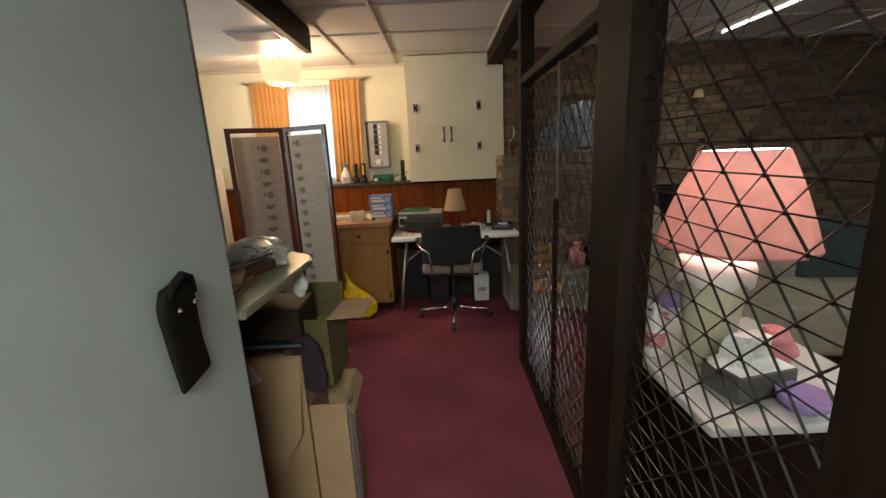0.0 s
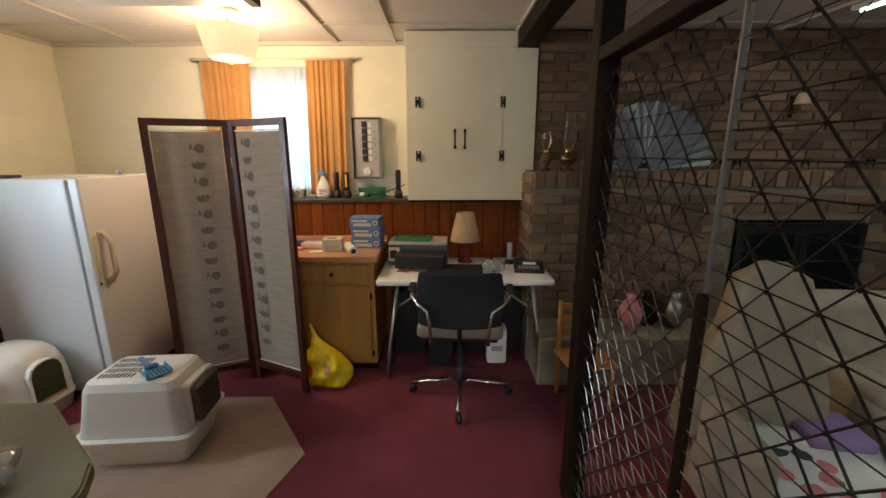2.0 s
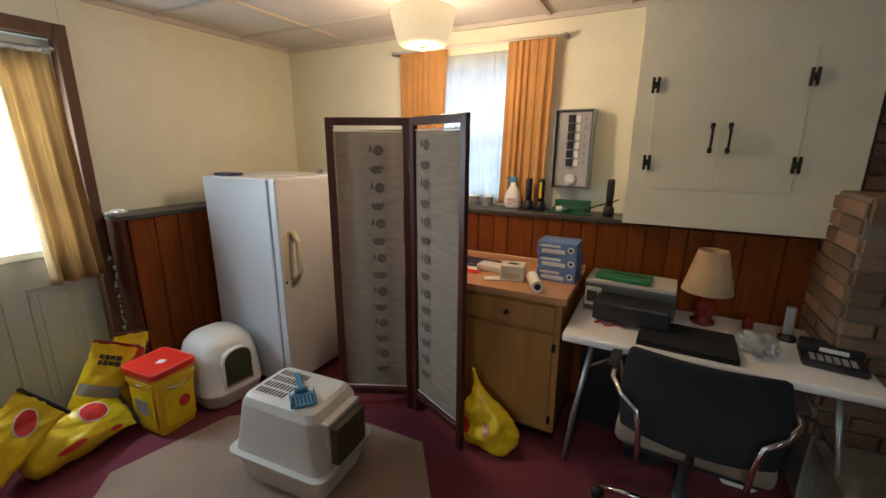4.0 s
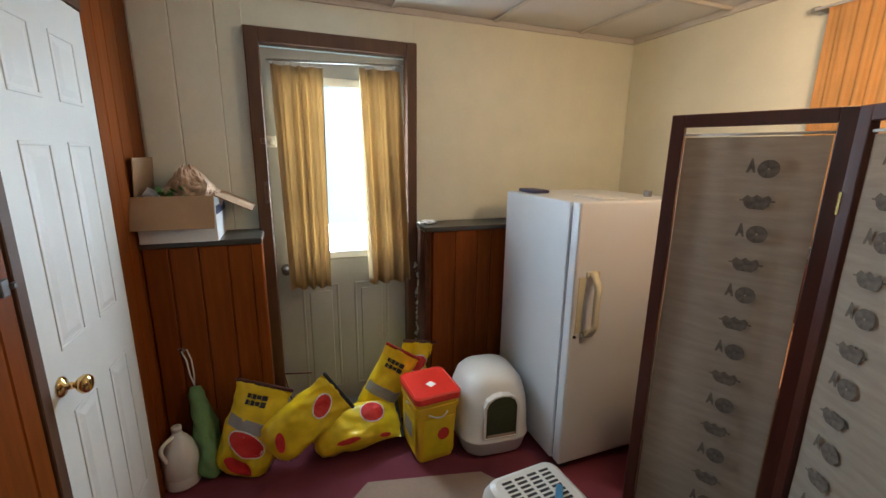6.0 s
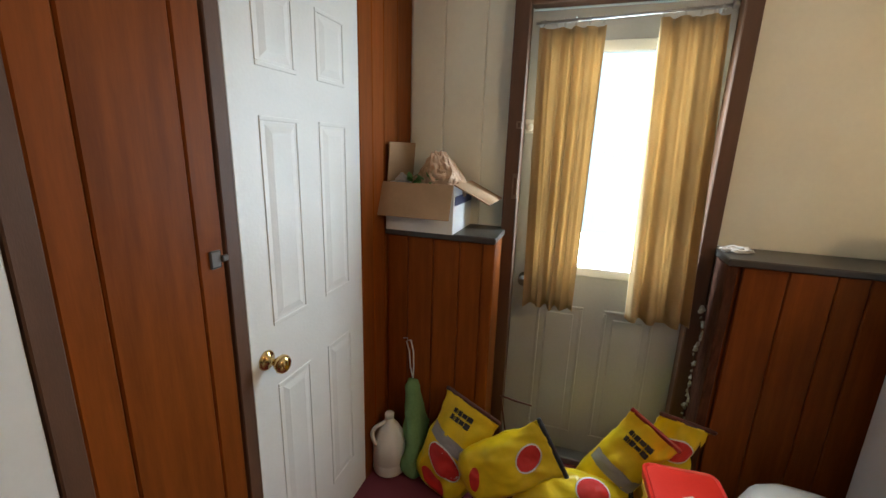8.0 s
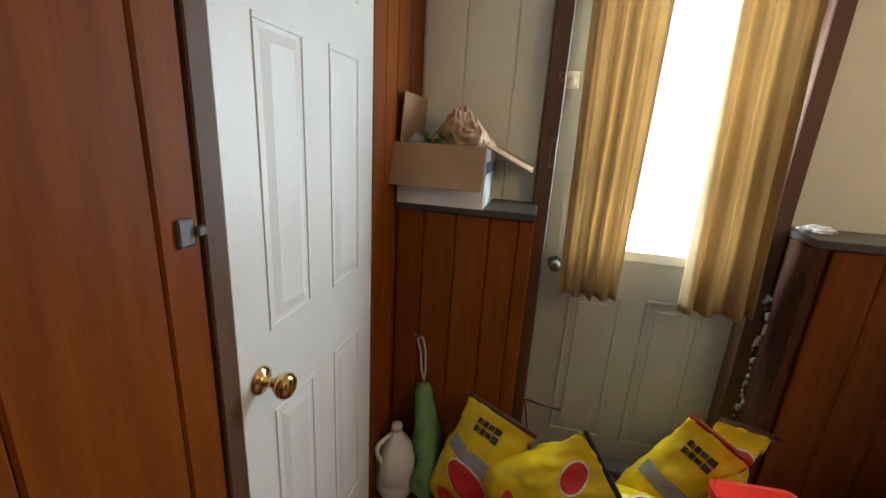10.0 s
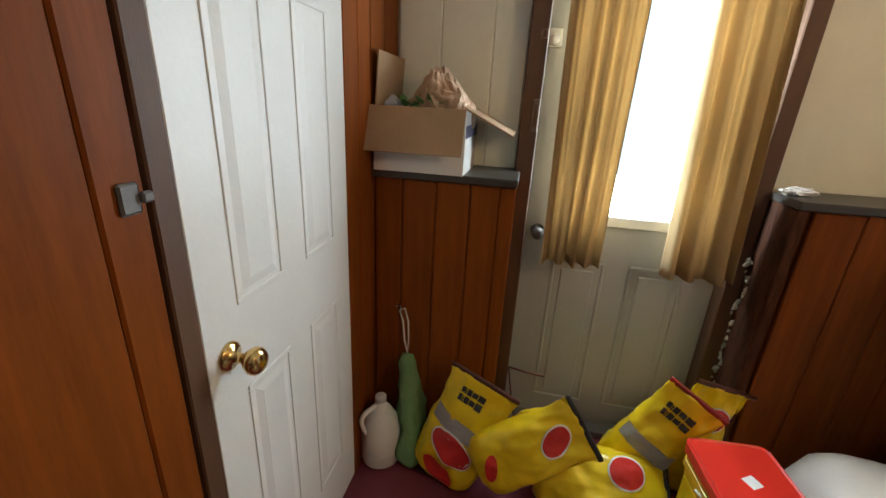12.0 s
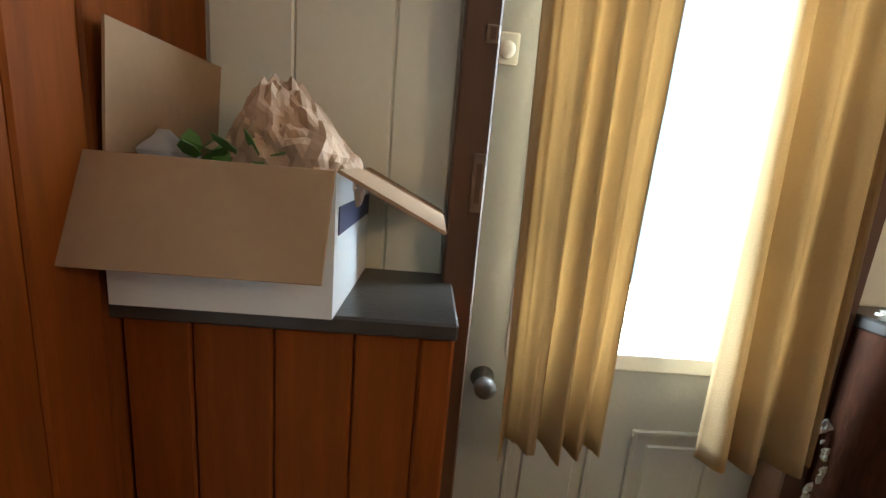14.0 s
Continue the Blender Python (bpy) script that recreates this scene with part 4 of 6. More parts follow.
part("strap", box(-0.06, 0.10, -0.005, 0.004, 0.022, 0.026), "black", w)
w = thing("desk_lamp", (0.205, 4.29, 0.712), "small desk lamp with dark red ceramic foot and cream shade, off", "desk lamp")
part("foot", lathe([(0.055, 0), (0.055, 0.012), (0.035, 0.02), (0.045, 0.05), (0.052, 0.085), (0.04, 0.12), (0.02, 0.14), (0.012, 0.17)], 24), "redlamp", w, "dark red ceramic foot", smooth=True)
part("shade", lathe([(0.112, 0.165), (0.064, 0.37), (0.062, 0.37), (0.110, 0.165)], 32, close=False), "lampshade", w, "cream shade", smooth=True)
w = thing("laptop", (0.12, 4.0, 0.712), "closed black laptop lying on the table", "laptop", rz=-3)
part("base", box(-0.19, 0.19, -0.14, 0.14, 0, 0.014, 0.005, 2), "black", w)
part("lid", box(-0.19, 0.19, -0.14, 0.14, 0.0145, 0.024, 0.004, 2), "blackfab", w)
w = thing("desk_telephone", (0.635, 4.06, 0.712), "black desk telephone with light keys", "telephone", rz=-8)
part("body", prism([(-0.10, -0.09), (0.10, -0.09), (0.10, 0.10), (-0.10, 0.10)], 0, 0.03, 0.006), "black", w)
b = prism([(-0.10, 0.02), (0.10, 0.02), (0.10, 0.10), (-0.10, 0.10)], 0.028, 0.06, 0.006)
part("display", b, "black", w)
part("screen", box(-0.04, 0.05, 0.015, 0.021, 0.036, 0.052), "paper", w)
for r in range(3):
    for c in range(6):
        part("key", box(-0.075 + c * 0.025, -0.058 + c * 0.025, -0.07 + r * 0.024, -0.056 + r * 0.024, 0.029, 0.034, 0.001), "greyink", w)
w = thing("cordless_phone", (0.53, 4.24, 0.712), "silver cordless phone standing in its charger", "cordless phone")
part("charger", lathe([(0.035, 0), (0.034, 0.018), (0.022, 0.03)], 18), "black", w, smooth=True)
part("handset", box(-0.02, 0.02, -0.012, 0.012, 0.022, 0.155, 0.008, 2), "steel", w, "silver handset").matrix_local = pose(0, 0, 0, -8)
part("antenna", lathe([(0.004, 0.15), (0.0035, 0.185)], 8), "black", w).matrix_local = pose(-0.01, 0.0, 0, -8)
w = thing("plastic_wrap", (0.39, 4.05, 0.712), "crumpled clear plastic packaging lying on the table", "packaging")
rnd = random.Random(8)
b = bmesh.new()
bmesh.ops.create_icosphere(b, subdivisions=3, radius=1)
for v in b.verts:
    n = noise.noise(v.co * 2.3) * 0.45
    v.co = Vector((v.co.x * 0.075 * (1 + n), v.co.y * 0.10 * (1 + n), max(0, 0.028 + v.co.z * 0.04 * (1 + 1.6 * n))))
part("film", b, "clear", w)
w = thing("ink_bottle", (0.39, 4.29, 0.712), "small dark red bottle standing on the table", "bottle")
part("bottle", lathe([(0.022, 0), (0.024, 0.03), (0.02, 0.05), (0.009, 0.06), (0.009, 0.075)], 16), "redlamp", w, smooth=True)
w = thing("paper_pad", (0.10, 4.20, 0.712), "small white note pad lying on the table", "note pad", rz=-10)
part("pad", box(-0.05, 0.05, -0.035, 0.035, 0, 0.018, 0.002), "paper", w)
w = thing("cable_tangle", (-0.22, 4.02, 0.712), "thin red and white cable lying on the table", "cable")
part("cable", tube([(-0.05 + 0.018 * k, 0.02 * math.sin(k * 1.3), 0.004 + 0.003 * (k % 3)) for k in range(9)], 0.003), "redink", w, smooth=True)
w = thing("computer_tower", (0.02, 4.22, 0), "black computer case standing on the carpet under the table", "computer")
part("case", box(-0.09, 0.09, -0.19, 0.22, 0.01, 0.42, 0.006), "black", w)
part("front", box(-0.088, 0.088, -0.20, -0.19, 0.012, 0.418, 0.005), "black", w)
w = thing("white_bin", (0.43, 4.12, 0), "small white waste bin with dark print under the table", "waste bin")
part("body", prism([(-0.07, -0.06), (0.07, -0.06), (0.07, 0.06), (-0.07, 0.06)], 0.0, 0.27, 0.01), "plastic", w)
part("print", box(-0.04, 0.04, -0.0615, -0.0595, 0.10, 0.14), "greyink", w)
# black filler boxes, put in to deepen the shade under the table
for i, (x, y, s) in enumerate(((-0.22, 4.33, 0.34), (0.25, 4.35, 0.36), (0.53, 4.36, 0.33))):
    w = thing("shade_filler_box", (x, y, 0), "plain black box added to darken the space under the table", "box", "boxes under the table")
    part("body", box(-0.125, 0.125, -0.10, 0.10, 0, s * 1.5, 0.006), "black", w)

# swivel chair
ch = thing("swivel_chair", (0.145, 3.62, 0), "office swivel chair, dark fabric back, grey-brown seat, chrome arms", "office chair", rz=-4)
b = bmesh.new()
g = []
for j in range(9):
    row = []
    for i in range(13):
        u, v = i / 6 - 1, j / 4 - 1
        row.append(b.verts.new((0.243 * u * (1 - 0.06 * v * v), -0.115 - 0.05 * (1 - u * u) + 0.02 * v, 0.705 + 0.155 * v * (1 - 0.04 * u ** 4))))
    g.append(row)
for j in range(8):
    for i in range(12):
        b.faces.new((g[j][i], g[j][i + 1], g[j + 1][i + 1], g[j + 1][i]))
o = part("backrest", b, "blackfab", ch, "curved dark fabric backrest", smooth=True)
s_ = o.modifiers.new("thickness", "SOLIDIFY")
s_.thickness, s_.offset = 0.035, 0
bv = o.modifiers.new("round", "BEVEL")
bv.width, bv.segments = 0.012, 3
o = part("seat", box(-0.25, 0.25, -0.12, 0.36, 0.452, 0.545, 0.038, 4), "greyfab", ch, "grey-brown seat cushion", smooth=True)
part("seat_shell", box(-0.22, 0.22, -0.10, 0.33, 0.432, 0.456, 0.008), "black", ch)
part("back_bar", tube([(0, 0.05, 0.430), (0, -0.13, 0.45), (0, -0.165, 0.50), (0, -0.150, 0.64)], 0.014), "black", ch, smooth=True)
part("column", lathe([(0.03, 0.09), (0.028, 0.2), (0.018, 0.2), (0.018, 0.432)], 18), "black", ch, smooth=True).matrix_local = pose(0, 0.06, 0)
for s in (-1, 1):
    pts = [(s * 0.16, -0.185, 0.46), (s * 0.165, -0.195, 0.58), (s * 0.18, -0.19, 0.655), (s * 0.235, -0.16, 0.685), (s * 0.28, -0.08, 0.70), (s * 0.29, 0.06, 0.705), (s * 0.288, 0.15, 0.68), (s * 0.27, 0.17, 0.58), (s * 0.20, 0.15, 0.47)]
    sm = []
    for k in range(len(pts) - 1):
        p, q = Vector(pts[k]), Vector(pts[k + 1])
        sm += [p, p.lerp(q, 0.5)]
    sm.append(Vector(pts[-1]))
    ar = part("arm", tube(sm, 0.010, 10), "chrome", ch, "bent chrome arm", smooth=True)
    part("arm_pad", box(s * 0.295 - 0.02, s * 0.295 + 0.02, -0.02, 0.12, 0.708, 0.726, 0.008, 2), "black", ar)
for k in range(4):
    a = math.radians(-90 + 90 * k)
    c, s = math.cos(a), math.sin(a)
    lg = part("leg", tube([(0.03 * c, 0.06 + 0.03 * s, 0.105), (0.18 * c, 0.06 + 0.18 * s, 0.085), (0.30 * c, 0.06 + 0.30 * s, 0.072)], 0.014, 8), "chrome", ch, "chrome base leg", smooth=True)
    wl = lathe([(0.008, -0.016), (0.028, -0.012), (0.03, 0), (0.028, 0.012), (0.008, 0.016)], 16)
    part("castor", wl, "black", lg, "black castor", smooth=True).matrix_local = pose(0.305 * c, 0.06 + 0.305 * s, 0.031, 90, 0, math.degrees(a) + 20)
    part("stem", lathe([(0.008, 0.03), (0.008, 0.075)], 8), "black", lg).matrix_local = pose(0.30 * c, 0.06 + 0.30 * s, 0)


# ---- soft shapes ----
def blob(profile, seg=40, rings=None, squash=0.6, crumple=0.06, seed=0, freq=4.0):
    """A bag-like body: profile of (z, half width, half depth); crumpled by noise."""
    b = bmesh.new()
    prev = None
    n = 28
    zs = [profile[0][0] + (profile[-1][0] - profile[0][0]) * k / n for k in range(n + 1)]

    def at(z):
        for (z0, w0, d0), (z1, w1, d1) in zip(profile, profile[1:]):
            if z <= z1 + 1e-9:
                f = (z - z0) / (z1 - z0)
                f = f * f * (3 - 2 * f) * 0.5 + f * 0.5
                return w0 + (w1 - w0) * f, d0 + (d1 - d0) * f
        return profile[-1][1:]

    for z in zs:
        w_, d_ = at(z)
        ring = []
        for i in range(seg):
            a = 2 * math.pi * i / seg
            c, s = math.cos(a), math.sin(a)
            x = w_ * math.copysign(abs(c) ** squash, c)
            y = d_ * math.copysign(abs(s) ** squash, s)
            k = noise.noise(Vector((x * freq * 4, y * freq * 4, z * freq * 3)) + Vector((seed, seed, 0))) * crumple + noise.noise(Vector((x * 40, y * 40, z * 30 + seed))) * crumple * 0.35
            ring.append(b.verts.new((x * (1 + k), y * (1 + 2 * k), z)))
        if prev:
            for i in range(seg):
                j = (i + 1) % seg
                b.faces.new((prev[i], prev[j], ring[j], ring[i]))
        else:
            b.faces.new(ring[::-1])
        prev = ring
    b.faces.new(prev)
    return b


def decal(parent, name, pts, material, body, lift=0.0025, label="", n=0):
    """A flat print laid over the body's front: outline pts (x, z) projected on the body from the front."""
    b = bmesh.new()
    from_bvh = body
    vs = []
    c = Vector((sum(p[0] for p in pts) / len(pts), sum(p[1] for p in pts) / len(pts)))
    rings = [[c + (Vector(p) - c) * f for p in pts] for f in (0.15, 0.3, 0.45, 0.6, 0.72, 0.86, 1.0)]
    rows = []
    for r in rings:
        row = []
        for p in r:
            hit = from_bvh.ray_cast(Vector((p.x, -0.5, p.y)), Vector((0, 1, 0)))
            y = hit[0].y if hit[0] else 0
            row.append(b.verts.new((p.x, y - lift - 0.0015, p.y)))
        rows.append(row)
    hit = from_bvh.ray_cast(Vector((c.x, -0.5, c.y)), Vector((0, 1, 0)))
    cv = b.verts.new((c.x, (hit[0].y if hit[0] else 0) - lift, c.y))
    m = len(pts)
    for i in range(m):
        b.faces.new((cv, rows[0][i], rows[0][(i + 1) % m]))
        for a, d in zip(rows, rows[1:]):
            b.faces.new((a[i], d[i], d[(i + 1) % m], a[(i + 1) % m]))
    return part(name, b, material, parent, label, smooth=True)


from mathutils.bvhtree import BVHTree


def oval(cx, cz, rx, rz, tilt=0.0, n=28):
    t = math.radians(tilt)
    return [(cx + rx * math.cos(a) * math.cos(t) - rz * math.sin(a) * math.sin(t), cz + rx * math.cos(a) * math.sin(t) + rz * math.sin(a) * math.cos(t)) for a in [2 * math.pi * k / n for k in range(n)]]


def quad(x0, x1, z0, z1, skew=0.0, n=5):
    out = []
    for (ax, az), (bx, bz) in (((x0, z0), (x1, z0 + skew)), ((x1, z0 + skew), (x1, z1 + skew)), ((x1, z1 + skew), (x0, z1)), ((x0, z1), (x0, z0))):
        for k in range(n):
            out.append((ax + (bx - ax) * k / n, az + (bz - az) * k / n))
    return out


def litter_bag(m, h, w, d, seed, label, oval_at, band=None, seam="black", text=None, ovals2=None, flop=0.0):
    """A full yellow plastic sack; its top is pinched to a dark seam. It stands along z, its front faces -y."""
    g = new("litter_sack")
    g.empty_display_size = 0.1
    g.matrix_world = m
    tagged(g, label, "litter sack", "yellow litter sacks")
    prof = [(0, w * 0.30, d * 0.45), (0.03, w * 0.46, d * 0.85), (h * 0.18, w * 0.50, d), (h * 0.55, w * 0.50, d * 0.98), (h * 0.74, w * 0.46, d * 0.62), (h * 0.90, w * 0.48, d * 0.22), (h, w * 0.50, 0.006)]
    b = blob(prof, seg=72, squash=0.75, crumple=0.09, seed=seed, freq=4.0)
    for v in b.verts:
        # sharp creases running over the film
        q = Vector((v.co.x * 13 + seed, v.co.y * 6, v.co.z * 8))
        c_ = abs(noise.noise(q)) + 0.5 * abs(noise.noise(q * 2.3))
        v.co.y += (0.022 * (c_ - 0.25)) * (1 if v.co.y < 0 else -1) * min(1, v.co.z / 0.05)
    for v in b.verts:
        if v.co.z > h * 0.62:
            v.co.y -= flop * ((v.co.z - h * 0.62) / (h * 0.38)) ** 1.4
            v.co.z -= flop * 0.35 * ((v.co.z - h * 0.62) / (h * 0.38)) ** 2
    b.normal_update()
    tree = BVHTree.FromBMesh(b)
    o = part("sack", b, "yellow", g, smooth=True)
    zt = h - flop * 0.35
    part("seam", box(-w * 0.52, w * 0.52, -0.007 - flop, 0.007 - flop, zt - 0.006, zt + 0.012, 0.004), seam, g, "crimped dark seam")
    ox, oz, rx, rz, tl = oval_at
    decal(g, "print", oval(ox, oz, rx + 0.006, rz + 0.006, tl), "paper", tree, 0.003)
    decal(g, "print", oval(ox, oz, rx, rz, tl), "redink", tree, 0.0045, "red oval print")
    if band:
        decal(g, "print", quad(*band), "greyink", tree, 0.003, "grey band")
    for k, q in enumerate(text or []):
        decal(g, "print", quad(*q, n=2), "blackink", tree, 0.004, "black print")
    for q in ovals2 or []:
        decal(g, "print", oval(*q), "redink", tree, 0.004, "red print")
    return g


BARS = [(-0.056, -0.041, 0.002, 0.024), (-0.039, -0.034, 0.0, 0.021), (-0.031, -0.012, 0.0, 0.024), (-0.009, 0.014, 0.003, 0.022), (0.017, 0.045, 0.0, 0.024)]


def bars(x, z, s=1.0, rows=2):
    return [(x + a * s, x + b_ * s, z - 0.031 * r * s + c, z - 0.031 * r * s + d_ * s) for r in range(rows) for a, b_, c, d_ in BARS]


def lay(x, y, z, yaw, lean=0.0, roll=0.0):
    """Front faces the way yaw says (0: -y); lean: back; roll: sideways."""
    return pose(x, y, z, 0, 0, yaw) @ pose(0, 0, 0, lean, 0, 0) @ pose(0, 0, 0, 0, roll, 0)


# front towards +x is yaw 90
litter_bag(lay(-2.55, 2.165, 0.005, 80, -12, 17), 0.46, 0.27, 0.07, 1, "upright yellow litter sack with grey band and red ovals",
           (0.0, 0.175, 0.09, 0.05, -24), band=(-0.118, 0.11, 0.245, 0.30, -0.03), text=bars(-0.01, 0.385, 0.95, 2), ovals2=[(-0.01, 0.06, 0.075, 0.035, -24)], seam="screenwood", flop=0.02)
litter_bag(lay(-2.50, 2.315, 0.145, 84, -16, 54), 0.42, 0.23, 0.07, 4, "yellow litter sack slumped over sideways with a red oval", (0.0, 0.315, 0.055, 0.038, -62), text=[], ovals2=[(0.0, 0.07, 0.05, 0.022, -30)], flop=0.02)
litter_bag(pose(-2.55, 2.52, 0.125, 0, 0, 84) @ pose(0, 0, 0, -48) @ pose(0, 0, 0, 0, 84), 0.45, 0.23, 0.095, 7, "yellow litter sack lying on its side on the carpet", (-0.035, 0.31, 0.05, 0.06, 0), text=[], ovals2=[(0.085, 0.17, 0.012, 0.06, 0), (0.09, 0.36, 0.010, 0.03, 0)])
litter_bag(lay(-2.665, 2.815, 0.075, 72, -8, 27), 0.47, 0.205, 0.06, 9, "yellow litter sack with a grey band leaning against the outside door", (0.02, 0.10, 0.06, 0.035, 15), band=(-0.095, 0.095, 0.18, 0.24, 0.0), text=bars(0.0, 0.375, 1.0, 2), seam="redlamp", flop=0.03)
litter_bag(lay(-2.715, 3.04, 0.02, 100, -5, 15), 0.48, 0.22, 0.055, 12, "yellow litter sack standing behind the pail", (0.0, 0.34, 0.065, 0.045, 10), text=[], seam="screenwood", flop=0.04)

pl = thing("litter_pail", (-2.43, 3.115, 0), "yellow plastic litter pail with a red snap lid", "pail", rz=4)
b = bmesh.new()


def rounded(w, d, r, n=5):
    pts = []
    for cx, cy, a0 in ((w - r, d - r, 0), (-w + r, d - r, 90), (-w + r, -d + r, 180), (w - r, -d + r, 270)):
        for k in range(n + 1):
            a = math.radians(a0 + 90 * k / n)
            pts.append((cx + r * math.cos(a), cy + r * math.sin(a)))
    return pts


def loft(sections, cap=True):
    """sections: (half width, half depth, corner radius, z)."""
    b = bmesh.new()
    prev, first = None, None
    for w_, d_, r_, z_ in sections:
        ring = [b.verts.new((x, y, z_)) for x, y in rounded(w_, d_, r_)]
        if prev:
            for i in range(len(ring)):
                j = (i + 1) % len(ring)
                b.faces.new((prev[i], prev[j], ring[j], ring[i]))
        first = first or ring
        prev = ring
    if cap:
        b.faces.new(prev), b.faces.new(first[::-1])
    return b


part("body", loft([(0.105, 0.098, 0.03, 0), (0.125, 0.116, 0.03, 0.30), (0.131, 0.122, 0.03, 0.302), (0.131, 0.122, 0.03, 0.325), (0.127, 0.118, 0.03, 0.327), (0.130, 0.121, 0.03, 0.372)]), "yelplast", pl, smooth=False)
part("lid", loft([(0.137, 0.127, 0.034, 0.352), (0.139, 0.129, 0.034, 0.386), (0.131, 0.121, 0.03, 0.394), (0.125, 0.115, 0.026, 0.388)]), "red", pl, "red snap lid")
part("label", box(-0.02, 0.02, -0.02, 0.02, 0.3885, 0.3897), "paper", pl, "small white label").matrix_local = pose(0.02, 0, 0, 0, 0, 25)
part("handle", tube(arc((0.0, -0.132, 0.31), (0.0, 0.132, 0.31), (0.150, 0, -0.035), 12), 0.004), "plastic", pl, smooth=True)
b = box(0.1205, 0.1235, -0.085, 0.085, 0.05, 0.27, 0.001)
part("wrap", b, "yellow", pl).matrix_local = pose(0, 0, 0, 0, 3)
part("print", lathe([(0.036, 0), (0.036, 0.0012)], 24), "redink", pl, "red round print").matrix_local = pose(0.1335, 0.025, 0.165, 0, 93) @ Matrix.Diagonal((1, 0.9, 1, 1))
part("wrap", box(-0.095, 0.095, -0.1175, -0.1145, 0.05, 0.27, 0.001), "yellow", pl)
part("print", box(-0.06, 0.05, -0.1195, -0.1180, 0.12, 0.21, 0.0005), "greyink", pl, "grey printed side")


# ---- litter boxes ----
def hooded(at, rz, label):
    g = thing("litter_box", at, label, "litter box", "litter boxes", rz=rz)
    part("pan", loft([(0.215, 0.155, 0.05, 0), (0.225, 0.165, 0.05, 0.01), (0.262, 0.192, 0.05, 0.148), (0.282, 0.210, 0.06, 0.152), (0.284, 0.212, 0.06, 0.166), (0.262, 0.190, 0.05, 0.170)]), "plastic", g, "white pan with a wide rim", smooth=False)
    # closed hood; a dark brown block at the +x end paints in the shaded entrance
    secs = [(0.258, 0.186, 0.05, 0.168), (0.248, 0.178, 0.05, 0.22), (0.222, 0.158, 0.05, 0.40), (0.205, 0.142, 0.045, 0.435), (0.185, 0.125, 0.035, 0.447)]
    b = loft(secs)
    bmesh.ops.recalc_face_normals(b, faces=b.faces[:])
    hood = part("hood", b, "plastic", g, "white plastic hood")
    k = part("entrance", box(0.205, 0.30, -0.105, 0.105, 0.19, 0.375, 0.012, 2), "hole", g, "dark brown block painted as the smoky, shaded entrance")
    fr_ = bmesh.new()
    for a in ((-0.118, -0.100, 0.18, 0.395), (0.100, 0.118, 0.18, 0.395), (-0.100, 0.100, 0.372, 0.395)):
        box(0.216, 0.262, a[0], a[1], a[2], a[3], 0.005, bm=fr_)
    part("entrance_frame", fr_, "plastic", g)
    for i in range(9):
        for j in range(4):
            part("vent_slot", box(-0.165 + i * 0.019, -0.155 + i * 0.019, -0.100 + j * 0.052, -0.062 + j * 0.052, 0.4466, 0.4482), "black", g, "black vent slot")
    return g


# smoky brown, dark enough to carry the shade inside the hood
M["hole"] = mat("shaded_inside_brown", (0.075, 0.062, 0.042), 0.4)
lb = hooded((-1.475, 3.225, 0), 4, "white hooded litter box with a slotted lid, standing on flattened cardboard")
w = thing("litter_scoop", (-1.43, 3.20, 0.452), "blue translucent plastic litter scoop lying on the litter box", "scoop", rz=-38)
part("handle", box(-0.15, 0.0, -0.012, 0.012, 0.004, 0.016, 0.005, 2), "blue", w)
b = prism([(0.0, -0.018), (0.03, -0.05), (0.13, -0.055), (0.13, 0.055), (0.03, 0.05), (0.0, 0.018)], 0.002, 0.008, 0.002)
for y in (-0.055, 0.049):
    box(0.03, 0.13, y, y + 0.006, 0.008, 0.028, 0.002, bm=b)
box(0.0, 0.03, -0.03, 0.03, 0.006, 0.028, 0.008, bm=b)
part("blade", b, "blue", w)
for k in range(6):
    part("slot", box(0.05, 0.12, -0.042 + k * 0.016, -0.036 + k * 0.016, 0.0078, 0.009), "black", w)

dm = thing("litter_box", (-2.42, 3.455, 0), "white domed litter box with a dark arched entrance, before the freezer", "litter box", "litter boxes", rz=-5)
b = bmesh.new()
secs = [(0.165, 0.135, 0.08, 0.0), (0.190, 0.160, 0.10, 0.02), (0.205, 0.178, 0.11, 0.10), (0.209, 0.182, 0.11, 0.103), (0.209, 0.182, 0.11, 0.115), (0.203, 0.178, 0.11, 0.12), (0.200, 0.176, 0.11, 0.22), (0.190, 0.168, 0.11, 0.32), (0.170, 0.150, 0.11, 0.40), (0.135, 0.12, 0.09, 0.44), (0.09, 0.08, 0.06, 0.462), (0.04, 0.035, 0.03, 0.470)]
o = part("dome", loft([(w_, d_ * 1.07, r_, z_ * 0.97) for w_, d_, r_, z_ in secs]), "plastic", dm, "rounded white plastic dome", smooth=True)
arch = [(-0.085, 0.0), (0.085, 0.0), (0.085, 0.17), (0.07, 0.205), (0.04, 0.225), (0.0, 0.232), (-0.04, 0.225), (-0.07, 0.205), (-0.085, 0.17)]


